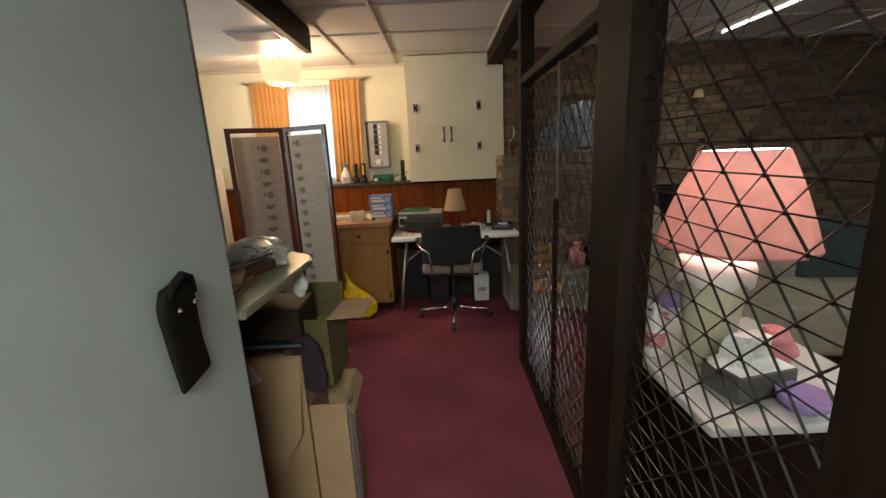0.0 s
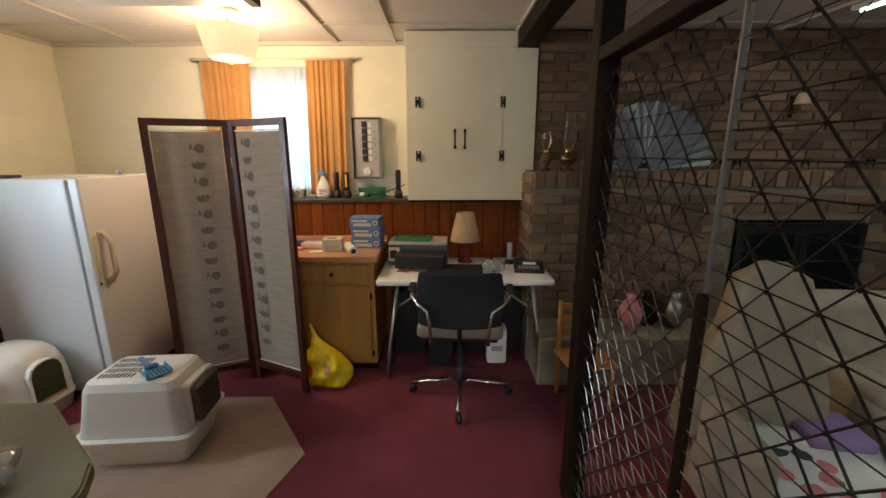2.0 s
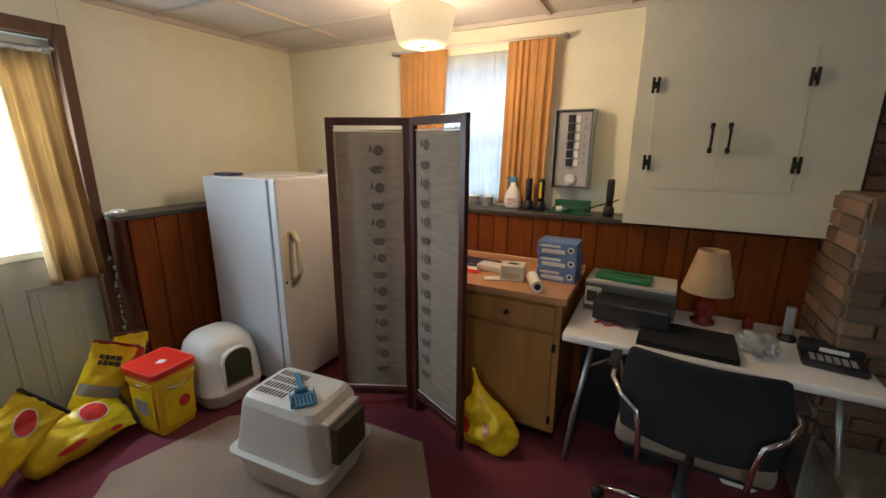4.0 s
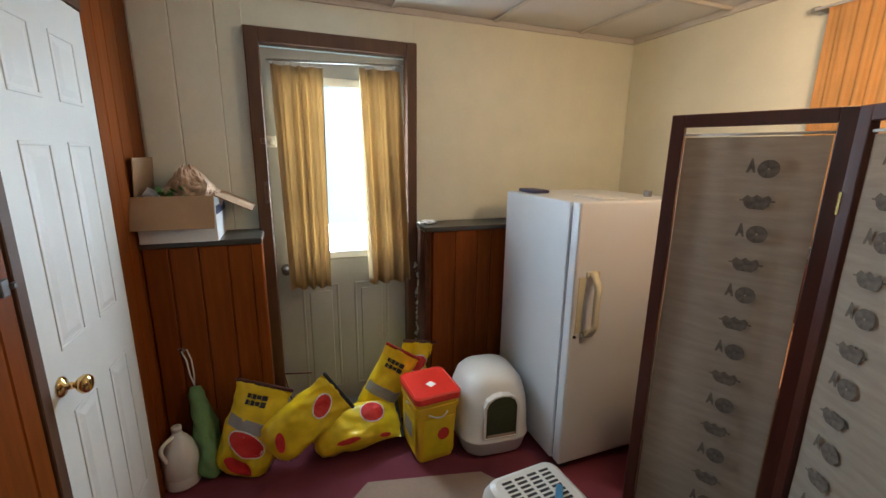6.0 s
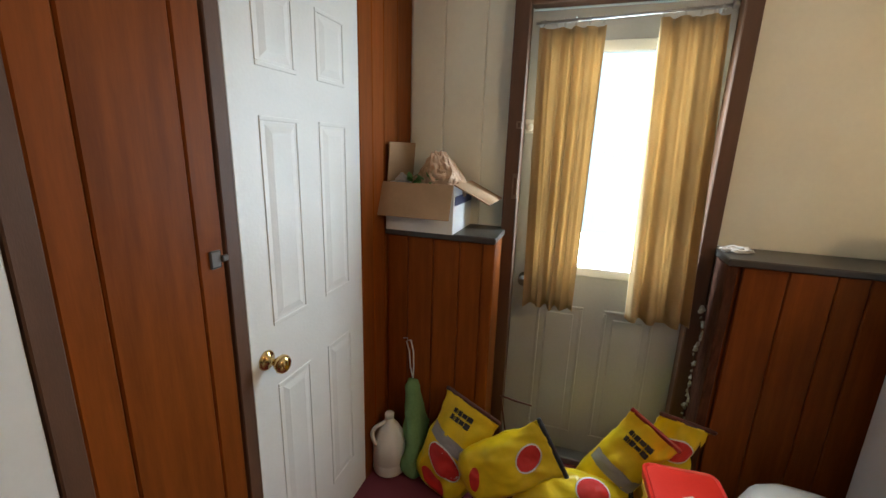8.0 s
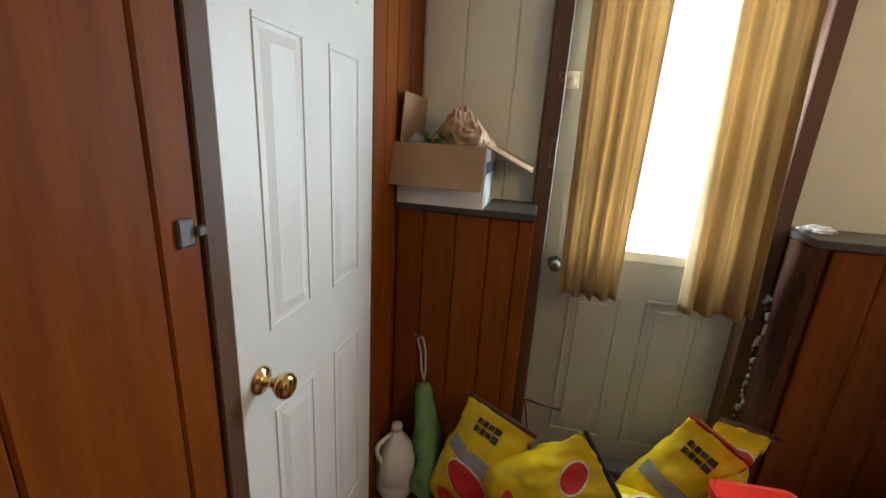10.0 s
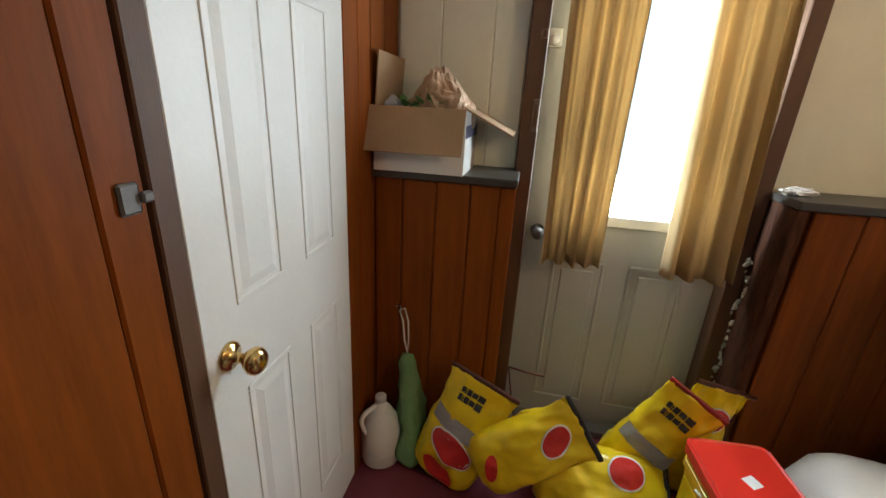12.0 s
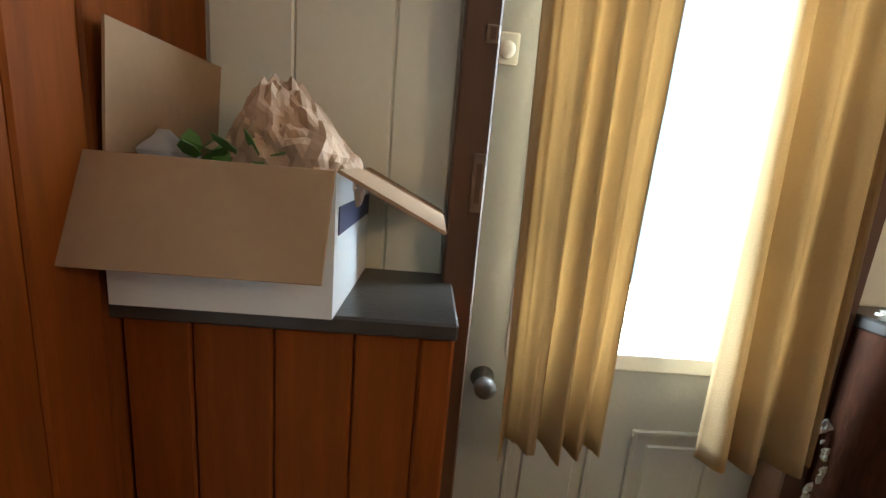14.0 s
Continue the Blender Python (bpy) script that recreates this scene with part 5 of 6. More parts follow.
def arch_ring(z0, x0, x1, grow):
    b = bmesh.new()
    a_ = [(y, z) for y, z in arch]
    inn = [b.verts.new((x1, y, z0 + z)) for y, z in a_]
    out = [b.verts.new((x1, y * grow, z0 + (z + 0.0) * (grow * 0.5 + 0.5) - 0.008)) for y, z in a_]
    back = [b.verts.new((x0, y, z0 + z)) for y, z in a_]
    ob_ = [b.verts.new((x0, y * grow, z0 + z * (grow * 0.5 + 0.5) - 0.008)) for y, z in a_]
    n = len(a_)
    for i in range(n):
        j = (i + 1) % n
        b.faces.new((inn[i], inn[j], out[j], out[i]))
        b.faces.new((back[i], back[j], inn[j], inn[i]))
        b.faces.new((out[i], out[j], ob_[j], ob_[i]))
    bmesh.ops.recalc_face_normals(b, faces=b.faces[:])
    return b


part("entrance_rim", arch_ring(0.135, 0.15, 0.212, 1.14), "plastic", dm)
# solid plug in the arch; its dark green puts the inside's shade in colour
b = prism(arch, 0, 0.07)
M["arch_shade_green"] = mat("shaded_inside_green", (0.035, 0.04, 0.015), 0.9, var=0.3)
o = part("entrance", b, "arch_shade_green", dm, "solid arch block painted dark as the shaded inside")
o.matrix_local = Matrix(((0, 0, 1, 0.137), (1, 0, 0, 0), (0, 1, 0, 0.136), (0, 0, 0, 1)))
part("litter", box(0.16, 0.2085, -0.083, 0.083, 0.130, 0.155, 0.006), "rug", dm, "tan litter")

mt = thing("cardboard_sheet", (-1.4, 3.1, 0.0), "large flattened sheet of brown cardboard lying on the carpet", "cardboard sheet")
poly = [(-1.04, 3.64), (-0.665, 3.13), (-0.83, 2.62), (-1.35, 2.35), (-2.0, 2.45), (-2.28, 2.75), (-2.16, 3.30), (-1.70, 3.63)]
part("sheet", prism([(x + 1.4, y - 3.1) for x, y in poly], 0.001, 0.007, 0.002), "rug", mt)

# shopping bag by the screen
w = thing("shopping_bag", (-0.725, 3.80, 0), "full yellow plastic shopping bag with a red mark, handles up", "shopping bag", rz=-8)
b = blob([(0, 0.10, 0.05), (0.03, 0.15, 0.085), (0.12, 0.155, 0.09), (0.20, 0.115, 0.07), (0.28, 0.055, 0.035), (0.34, 0.02, 0.012), (0.42, 0.008, 0.006)], squash=0.95, crumple=0.22, seed=3)
for v in b.verts:
    v.co.x -= 0.10 * max(0, (v.co.z - 0.14) / 0.28)
b.normal_update()
tree = BVHTree.FromBMesh(b)
part("bag", b, "yellow", w, smooth=True)
decal(w, "print", oval(-0.105, 0.125, 0.036, 0.045, 20), "redink", tree, 0.003, "red mark")
decal(w, "print", oval(0.03, 0.15, 0.02, 0.035, 20), "counter", tree, 0.003, "orange print")

# ---- cartons ----
def tray(w, d, h, t=0.004):
    """An open-topped box in one skin: outside, rim, inside."""
    b = bmesh.new()
    rings = [[b.verts.new((x * a, y * c, z)) for x, y in ((1, 1), (-1, 1), (-1, -1), (1, -1))] for a, c, z in ((w, d, 0), (w, d, h), (w - t, d - t, h), (w - t, d - t, t))]
    for r0, r1 in zip(rings, rings[1:]):
        for i in range(4):
            b.faces.new((r0[i], r0[(i + 1) % 4], r1[(i + 1) % 4], r1[i]))
    b.faces.new(rings[0]), b.faces.new(rings[-1])
    bmesh.ops.recalc_face_normals(b, faces=b.faces[:])
    return b


# ---- corner by the closet ----
jg = thing("gallon_jug", (-2.585, 1.914, 0), "white plastic gallon jug with a moulded handle, standing on the carpet", "jug", rz=10)
part("body", lathe([(0.066, 0), (0.076, 0.008), (0.079, 0.02), (0.079, 0.06), (0.0775, 0.063), (0.079, 0.066), (0.078, 0.15), (0.068, 0.195), (0.044, 0.238), (0.024, 0.262), (0.019, 0.285)], 32), "plastic", jg, smooth=True)
part("cap", lathe([(0.022, 0.282), (0.022, 0.302), (0.019, 0.305)], 20), "plastic", jg, smooth=True)
part("handle", tube(arc((0.012, -0.016, 0.262), (0.050, -0.048, 0.160), (0.030, -0.030, 0.030), 10), 0.0095, 10), "plastic", jg, smooth=True)
gs = thing("green_bag", (-2.695, 1.985, -0.02), "long green cloth bag hanging in the corner by a white loop", "bag")
b = blob([(0.03, 0.11, 0.05), (0.07, 0.135, 0.06), (0.20, 0.115, 0.05), (0.33, 0.075, 0.042), (0.42, 0.050, 0.034), (0.455, 0.022, 0.02)], squash=0.9, crumple=0.22, seed=2)
for v in b.verts:
    v.co.x += 0.10 * (1 - v.co.z / 0.47) * 0.4
    v.co.y += 0.06 * (1 - v.co.z / 0.47)
part("cloth", b, "greencloth", gs, smooth=True)
part("loop", tube([(0, 0, 0.46), (0.004, -0.012, 0.52), (0.0, -0.02, 0.60), (0, -0.035, 0.645), (-0.004, -0.015, 0.655), (-0.003, 0.0, 0.60), (0, 0.004, 0.52), (0, 0, 0.46)], 0.0035, 6), "paper", gs, "white cord loop", smooth=True)
part("hook", tube([(0, -0.05, 0.66), (0, -0.03, 0.665), (0, -0.03, 0.64)], 0.0025, 6), "steel", gs)
tw = thing("wooden_stick", (-2.84, 2.40, 0.33), "thin bent brown stick standing behind the litter sacks", "stick")
part("stick", tube([(0, 0.14, 0), (0.01, 0.06, 0.015), (0.0, -0.01, 0.02)], 0.005, 6), "screenwood", tw, smooth=True)
part("stick", tube([(0, 0.06, -0.332), (0.0, 0.02, -0.15), (0.0, -0.01, 0.02)], 0.004, 6), "screenwood", tw, smooth=True)

# carton on the ledge
cb = thing("open_carton", (-2.82, 2.01, LEDGE + 0.002), "white open carton with brown flaps, holding brown paper, on the ledge", "carton")
L_, W_, T_ = 0.153, 0.148, 0.004     # half length along y, half width along x
b = tray(W_, L_, 0.205)
part("body", b, "white", cb, "white carton")
part("band", box(-W_ + 0.002, W_ - 0.02, L_, L_ + 0.0015, 0.118, 0.158), "navy", cb, "dark blue band")
o = part("flap", box(0, 0.004, -0.168, L_, -0.150, 0, 0.001), "card", cb, "brown front flap")
o.matrix_local = pose(W_ + 0.003, 0, 0.207, 0, -22)
o = part("flap", box(-0.155, 0.12, 0, 0.165, -0.0025, 0.0025), "card", cb, "brown side flap")
o.matrix_local = pose(0.03, L_ + 0.002, 0.208, -26)
o = part("flap", box(-0.17, 0.14, -0.002, 0.002, 0, 0.165), "card", cb, "brown raised flap")
o.matrix_local = pose(0.0, -L_ + 0.004, 0.207, -4)
b = bmesh.new()
bmesh.ops.create_icosphere(b, subdivisions=5, radius=1)
for v in b.verts:
    n = noise.noise(v.co * 1.6 + Vector((3, 1, 0))) * 0.55 + abs(noise.noise(v.co * 4.0)) * 0.35
    v.co = Vector((v.co.x * 0.10 * (1 + n), 0.02 + v.co.y * 0.105 * (1 + n * 0.6), 0.195 + v.co.z * 0.115 * (1 + n * 0.9)))
    if v.co.z > 0.25:
        v.co.y = 0.01 + (v.co.y - 0.01) * max(0.25, 1 - (v.co.z - 0.25) * 6.5)
bag = thing("paper_wrapping", (-2.83, 2.03, LEDGE + 0.006), "crumpled thin brown wrapping paper stuffed in the carton", "wrapping paper")
part("paper", b, "paperbag", bag, smooth=False)
sp = thing("green_sprig", (-2.74, 1.985, LEDGE + 0.19), "green artificial leaves poking out of the carton", "artificial leaves")
rnd = random.Random(5)
for k in range(16):
    a, t = rnd.uniform(0, 6.28), rnd.uniform(20, 80)
    b = prism([(0, 0), (0.012, 0.012), (0.012, 0.032), (0, 0.048), (-0.012, 0.032), (-0.012, 0.012)], 0, 0.0012)
    part("leaf", b, "leaf", sp).matrix_local = pose(rnd.uniform(-0.03, 0.02), rnd.uniform(-0.05, 0.06), rnd.uniform(0.0, 0.03), t, 0, math.degrees(a))
sb = thing("dark_wrapper", (-2.74, 1.90, LEDGE + 0.185), "crumpled dark and white wrapper in the carton", "wrapper")
b = blob([(0, 0.03, 0.02), (0.03, 0.035, 0.025), (0.06, 0.01, 0.008)], crumple=0.5, seed=6)
part("film", b, "greyink", sb, smooth=False)
w = thing("crumpled_tissue", (-2.86, 3.24, LEDGE + 0.002), "small crumpled white tissue lying on the ledge", "tissue")
b = bmesh.new()
bmesh.ops.create_icosphere(b, subdivisions=3, radius=1)
for v in b.verts:
    n = noise.noise(v.co * 2.5) * 0.8
    v.co = Vector((v.co.x * 0.022 * (1 + n), v.co.y * 0.05 * (1 + n), max(0, 0.010 + v.co.z * 0.014 * (1 + n))))
part("tissue", b, "paper", w)

# ---- cluttered shelf in the passage ----
tb = thing("passage_counter", (-0.58, 1.5, 0), "green-grey laminate counter board with rounded corner on dark boards, cluttered", "counter")
P = [(-0.193, -0.265), (0.145, -0.265), (0.155, 0.24), (0.148, 0.285), (0.12, 0.335), (-0.07, 0.48), (-0.193, 0.48)]
M["laminate"] = mat("green_grey_laminate", (0.23, 0.225, 0.15), 0.3, var=0.12)
part("top", prism(P, 1.045, 1.07, 0.004), "laminate", tb)
part("shelf", box(-0.193, 0.137, 0.098, 0.30, 0.785, 0.800, 0.002), "black", tb, "black shelf")
part("shelf_edge", box(-0.193, 0.137, 0.092, 0.098, 0.793, 0.803, 0.001), "steel", tb, "worn pale shelf edge")
part("side_panel", box(-0.193, 0.12, -0.265, -0.25, 0, 1.045), "darkwood", tb)
part("back_panel", box(-0.193, -0.18, -0.25, 0.32, 0, 1.045), "darkwood", tb)


def carton(name, at, rz, w, d, h, label, flaps=(), inner="carddark", m="card"):
    g = thing(name, at, label, "carton", "cartons in the passage", rz=rz)
    part("body", tray(w, d, h), m, g)
    for side, ang, ln in flaps:
        if side in ("+x", "-x"):
            s = 1 if side == "+x" else -1
            o = part("flap", box(0, ln, -d, d, -0.002, 0.002), m, g)
            o.matrix_local = pose(s * w, 0, h, 0, 0, 0 if s > 0 else 180) @ pose(0, 0, 0, 0, ang)
        else:
            s = 1 if side == "+y" else -1
            o = part("flap", box(-w, w, 0, ln, -0.002, 0.002), m, g)
            o.matrix_local = pose(0, s * d, h, 0, 0, 0 if s > 0 else 180) @ pose(0, 0, 0, ang)
    return g


w = thing("storage_box", (-0.61, 1.72, 0.803), "dark brown storage box pushed in under the counter", "storage box")
part("body", box(-0.155, 0.160, -0.095, 0.09, 0, 0.118, 0.004), "umber", w)
part("lip", box(-0.155, 0.163, -0.101, -0.095, 0.104, 0.122, 0.002), "umber", w)
part("handle", tube(arc((-0.03, -0.098, 0.06), (0.05, -0.098, 0.06), (0, -0.018, -0.006), 6), 0.004), "black", w, smooth=True)
g_ = carton("big_carton", (-0.60, 1.705, 0.0), 0, 0.145, 0.105, 0.755, "tall brown carton with a torn front flap, standing on the carpet", m="card")
o = part("flap", prism([(-0.14, 0.0), (0.146, 0.0), (0.128, -0.29), (0.05, -0.42), (-0.14, -0.43)], 0, 0.004, 0.001), "card", g_, "torn front flap")
o.matrix_local = pose(0, -0.111, 0.752, 84)
w = thing("white_strip", (-0.63, 1.585, 0.655), "bent strip of white packaging foam hung over the tall carton", "packaging", rz=-4)
part("strip", box(-0.07, 0.04, -0.008, 0.006, 0.0, 0.075, 0.004), "plastic", w).matrix_local = pose(0, 0, 0, 0, -28, 0)
g_ = carton("open_carton", (-0.445, 1.765, 0.60), -4, 0.088, 0.105, 0.265, "open brown carton with its flaps out, under the counter end", [("+y", 82, 0.075)], m="olive")
part("flap", box(0, 0.135, -0.105, 0.095, -0.002, 0.002), "card", g_, "pale brown side flap").matrix_local = pose(0.088, 0, 0.265, 0, -4)
carton("low_carton", (-0.385, 1.72, 0.0), 3, 0.065, 0.125, 0.56, "brown carton with taped side standing on the carpet", [("+x", 60, 0.055), ("-y", -96, 0.11)], m="card")
w = thing("tape_strip", (-0.308, 1.60, 0.05), "wrinkled clear tape hanging down the side of the carton", "packing tape")
part("tape", prism([(0.0, 0.0), (0.004, 0.0), (0.010, 0.055), (0.006, 0.055)], 0, 0.52), "clear", w)
w = thing("green_parcel", (-0.45, 1.77, 0.606), "yellow-green folded plastic parcel lying in the open carton", "parcel")
M["lime"] = mat("lime_plastic", (0.22, 0.245, 0.02), 0.4, var=0.2)
part("body", box(-0.074, 0.074, -0.085, 0.085, 0, 0.20, 0.02, 2), "lime", w)
w = thing("grey_bag", (-0.455, 1.70, 0.945), "crumpled white plastic bag hanging under the counter edge", "plastic bag")
part("film", blob([(0.0, 0.012, 0.012), (0.04, 0.028, 0.022), (0.09, 0.012, 0.010)], crumple=0.5, seed=9), "paper", w, smooth=True)
w = thing("plum_cloth", (-0.405, 1.625, 0.60), "dark plum cloth hanging over the carton edge", "cloth")
part("cloth", blob([(0.0, 0.022, 0.008), (0.05, 0.050, 0.014), (0.17, 0.050, 0.016), (0.225, 0.035, 0.010)], crumple=0.35, seed=14), "plum", w, smooth=True).matrix_local = pose(0, 0, 0, 0, -14, 0)
w = thing("box_file", (-0.575, 1.55, 1.071), "dark reddish brown box file lying open on the counter", "box file", rz=-12)
part("body", box(-0.042, 0.042, -0.11, 0.11, 0, 0.035, 0.004), "screenwood", w)
part("lid", box(-0.040, 0.040, -0.105, 0.105, -0.003, 0.003, 0.001), "screenwood", w, "raised lid").matrix_local = pose(0.0, 0, 0.045, 0, -14)
part("sheet", box(-0.025, 0.03, -0.09, 0.09, 0.052, 0.055), "paper", w).matrix_local = pose(0.012, 0.015, -0.012, 0, -14)
w = thing("plastic_bag_parcel", (-0.60, 1.70, 1.071), "clear plastic bag with white contents lying on the counter", "plastic bag", rz=15)
part("film", blob([(0.0, 0.07, 0.07), (0.03, 0.10, 0.09), (0.075, 0.085, 0.08), (0.10, 0.03, 0.03)], crumple=0.6, seed=5, freq=6), "clear", w, smooth=True)
part("contents", blob([(0.003, 0.05, 0.05), (0.03, 0.07, 0.06), (0.06, 0.055, 0.05)], crumple=0.2, seed=15), "paper", w, smooth=True)
w = thing("white_roll", (-0.675, 1.655, 1.115), "white roll with a blue end band lying on the counter", "roll", rz=78)
part("roll", lathe([(0.043, -0.11), (0.043, 0.11)], 28), "paper", w, smooth=False).matrix_local = pose(0, 0, 0, 0, 90)
part("band", lathe([(0.0438, -0.11), (0.0438, -0.075)], 28), "blue", w, "blue band").matrix_local = pose(0, 0, 0, 0, 90)
w = thing("paper_stack", (-0.60, 1.40, 1.071), "fanned stack of brown envelopes lying on the counter", "envelopes", rz=10)
for k, (mm, wx, wy) in enumerate((("carddark", 0.10, 0.11), ("carddark", 0.09, 0.10), ("paper", 0.07, 0.09), ("card", 0.09, 0.10), ("carddark", 0.095, 0.10))):
    part("envelope", box(-wx, wx, -wy, wy, 0.009 * k, 0.009 * k + 0.008, 0.0035, 2), mm, w).matrix_local = pose(-0.01, 0, 0, 0, 0, 6 * k - 12)

# black pouch hanging on the pier
w = thing("hanging_pouch", (-0.447, 0.998, 1.122), "black fabric pouch with a folded top hanging on the wall", "pouch")
b = blob([(-0.105, 0.046, 0.003), (-0.10, 0.048, 0.006), (0.03, 0.047, 0.010), (0.075, 0.046, 0.013), (0.098, 0.034, 0.010)], squash=0.6, crumple=0.12, seed=1)
o = part("pouch", b, "pouch", w, smooth=True)
o.matrix_local = pose(0.016, 0, 0, 0, 0, 90) @ pose(0, 0, 0, 0, -6)
part("clip", tube([(0.018, -0.036, 0.07), (0.026, -0.026, 0.098), (0.024, 0.012, 0.112), (0.020, 0.040, 0.098), (0.018, 0.044, 0.068)], 0.008), "pouch", w, smooth=True)
for y in (-0.025, 0.022):
    part("stud", lathe([(0.006, 0), (0.004, 0.004)], 10), "chrome", w).matrix_local = pose(0.033, y, 0.055, 0, 90)

# ---- den behind the partition ----
tt = thing("side_table", (0.90, 1.36, 0), "dark side table with a white marbled top", "side table")
M["marble"] = mat("white_marble_top", (0.66, 0.66, 0.64), 0.25, var=0.08)
part("tabletop", box(-0.23, 0.30, -0.275, 0.33, 0.76, 0.785, 0.006, 2), "marble", tt)
part("cabinet", box(-0.20, 0.27, -0.245, 0.30, 0.10, 0.76, 0.004), "darkwood", tt)
for x in (-0.18, 0.25):
    for y in (-0.225, 0.28):
        part("leg", box(x - 0.02, x + 0.02, y - 0.02, y + 0.02, 0, 0.10), "darkwood", tt)
lp = thing("table_lamp", (0.882, 1.383, 0.785), "table lamp with a pleated pink shade on a cream jar, lit", "table lamp")
part("jar", lathe([(0.055, 0), (0.062, 0.01), (0.075, 0.14), (0.088, 0.27), (0.092, 0.275), (0.090, 0.30), (0.075, 0.31), (0.03, 0.315)], 32), "jar", lp, "cream ceramic jar", smooth=True).matrix_local = pose(-0.030, 0.016, 0)
b = lathe([(0.0935, 0.255), (0.1, 0.262), (0.1, 0.30), (0.092, 0.318), (0.05, 0.322)], 48, close=False)
for v in b.verts:
    if v.co.z < 0.27:
        v.co.z += 0.010 * math.sin(8 * math.atan2(v.co.y, v.co.x))
part("cuff", b, "paper", lp, "white scalloped rim", smooth=True).matrix_local = pose(-0.030, 0.016, 0)
b = bmesh.new()
prev = None
for j in range(9):
    f = j / 8
    r0 = 0.188 * (1 - f) + 0.098 * f + 0.006 * math.sin(math.pi * f)
    z = 0.365 + 0.255 * f
    ring = [b.verts.new(((r0 * (1 + 0.022 * (i % 2))) * math.cos(math.pi * i / 60), (r0 * (1 + 0.022 * (i % 2))) * math.sin(math.pi * i / 60), z)) for i in range(120)]
    if prev:
        for i in range(120):
            b.faces.new((prev[i], prev[(i + 1) % 120], ring[(i + 1) % 120], ring[i]))
    prev = ring
part("shade", b, "pinkshade", lp, "pleated pink shade", smooth=True)
part("trim_ring", tube([(0.190 * math.cos(a * math.pi / 18), 0.190 * math.sin(a * math.pi / 18), 0.365) for a in range(37)], 0.004, 6), "pink", lp, smooth=True)
part("diffuser", lathe([(0.094, 0.615), (0.094, 0.621)], 30), "tube", lp, "glowing top of the shade")
part("stem", lathe([(0.006, 0.31), (0.006, 0.62)], 8), "brass", lp)
w = thing("tissue_box", (0.850, 1.238, 0.785), "open tissue box with white tissues standing on the side table", "tissue box", rz=12)
part("box", box(-0.08, 0.10, -0.06, 0.06, 0, 0.075, 0.004), "dullmetal", w)
part("tissue", blob([(0.07, 0.065, 0.045), (0.10, 0.05, 0.035), (0.155, 0.04, 0.02)], crumple=0.8, seed=3), "paper", w)
part("print", box(-0.075, 0.095, -0.055, 0.055, 0.0755, 0.0765), "quilt", w)
w = thing("purple_bowl", (0.925, 1.140, 0.785), "small purple fluted bowl standing on the side table", "bowl")
part("bowl", lathe([(0.03, 0), (0.05, 0.02), (0.058, 0.045), (0.054, 0.045), (0.04, 0.02), (0.01, 0.012)], 24, close=False), "purple", w, smooth=True)
w = thing("white_bottle", (0.72, 1.45, 0.785), "white pump bottle with a pink label standing by the lamp", "bottle")
part("bottle", lathe([(0.028, 0), (0.03, 0.02), (0.03, 0.11), (0.012, 0.14), (0.012, 0.17)], 20), "plastic", w, smooth=True)
part("label", lathe([(0.0305, 0.03), (0.0305, 0.08)], 20, close=False), "pink", w)
w = thing("flower_figurine", (1.02, 1.36, 0.785), "small pink and white ruffled ornament on the side table", "ornament")
part("body", blob([(0, 0.03, 0.03), (0.06, 0.045, 0.04), (0.11, 0.02, 0.02)], crumple=0.6, seed=12), "pink", w)

wc = thing("armchair", (1.40, 2.62, 0), "high-backed armchair in beige fabric with a floral quilt over the seat", "armchair", rz=-10)
b = box(-0.27, 0.27, -0.26, 0.26, 0.10, 0.42, 0.05, 3)
part("seat", b, "upholstery", wc, smooth=True)
b = blob([(0.35, 0.30, 0.09), (0.6, 0.26, 0.10), (0.85, 0.16, 0.08), (1.03, 0.135, 0.06), (1.09, 0.05, 0.03)], squash=0.7, crumple=0.04, seed=1)
part("backrest", b, "upholstery", wc, smooth=True).matrix_local = pose(-0.13, 0.20, 0)
for s in (-1, 1):
    part("arm", box(s * 0.29 - 0.05, s * 0.29 + 0.05, -0.24, 0.24, 0.10, 0.56, 0.045, 3), "upholstery", wc, smooth=True)
    part("leg", box(s * 0.24 - 0.025, s * 0.24 + 0.025, -0.22, -0.17, 0, 0.11), "darkwood", wc)
    part("leg", box(s * 0.24 - 0.025, s * 0.24 + 0.025, 0.17, 0.22, 0, 0.11), "darkwood", wc)
w = thing("quilt", (1.37, 2.56, 0.415), "pale quilt with pink and teal flowers spread on the armchair", "quilt", rz=-10)
b = bmesh.new()
g = []
for j in range(15):
    row = []
    for i in range(15):
        x, y = -0.23 + 0.46 * i / 14, -0.25 + 0.42 * j / 14
        row.append(b.verts.new((x, y, 0.022 + 0.018 * noise.noise(Vector((x * 7, y * 7, 1))) - 0.0 + (0.02 if j > 10 else 0))))
    g.append(row)
for j in range(14):
    for i in range(14):
        b.faces.new((g[j][i], g[j][i + 1], g[j + 1][i + 1], g[j + 1][i]))
o = part("cloth", b, "quilt", w, smooth=True)
s_ = o.modifiers.new("thickness", "SOLIDIFY")
s_.thickness = 0.02
rnd = random.Random(9)
for k in range(16):
    x, y = rnd.uniform(-0.19, 0.19), rnd.uniform(-0.22, 0.13)
    part("flower", lathe([(rnd.uniform(0.02, 0.045), 0), (0.012, 0.002)], 9), rnd.choice(["pink", "pink", "teal"]), w).matrix_local = pose(x, y, 0.024 + 0.018 * noise.noise(Vector((x * 7, y * 7, 1))))
w = thing("purple_blanket", (1.50, 2.72, 0.44), "folded purple blanket lying on the armchair", "blanket", rz=-10)
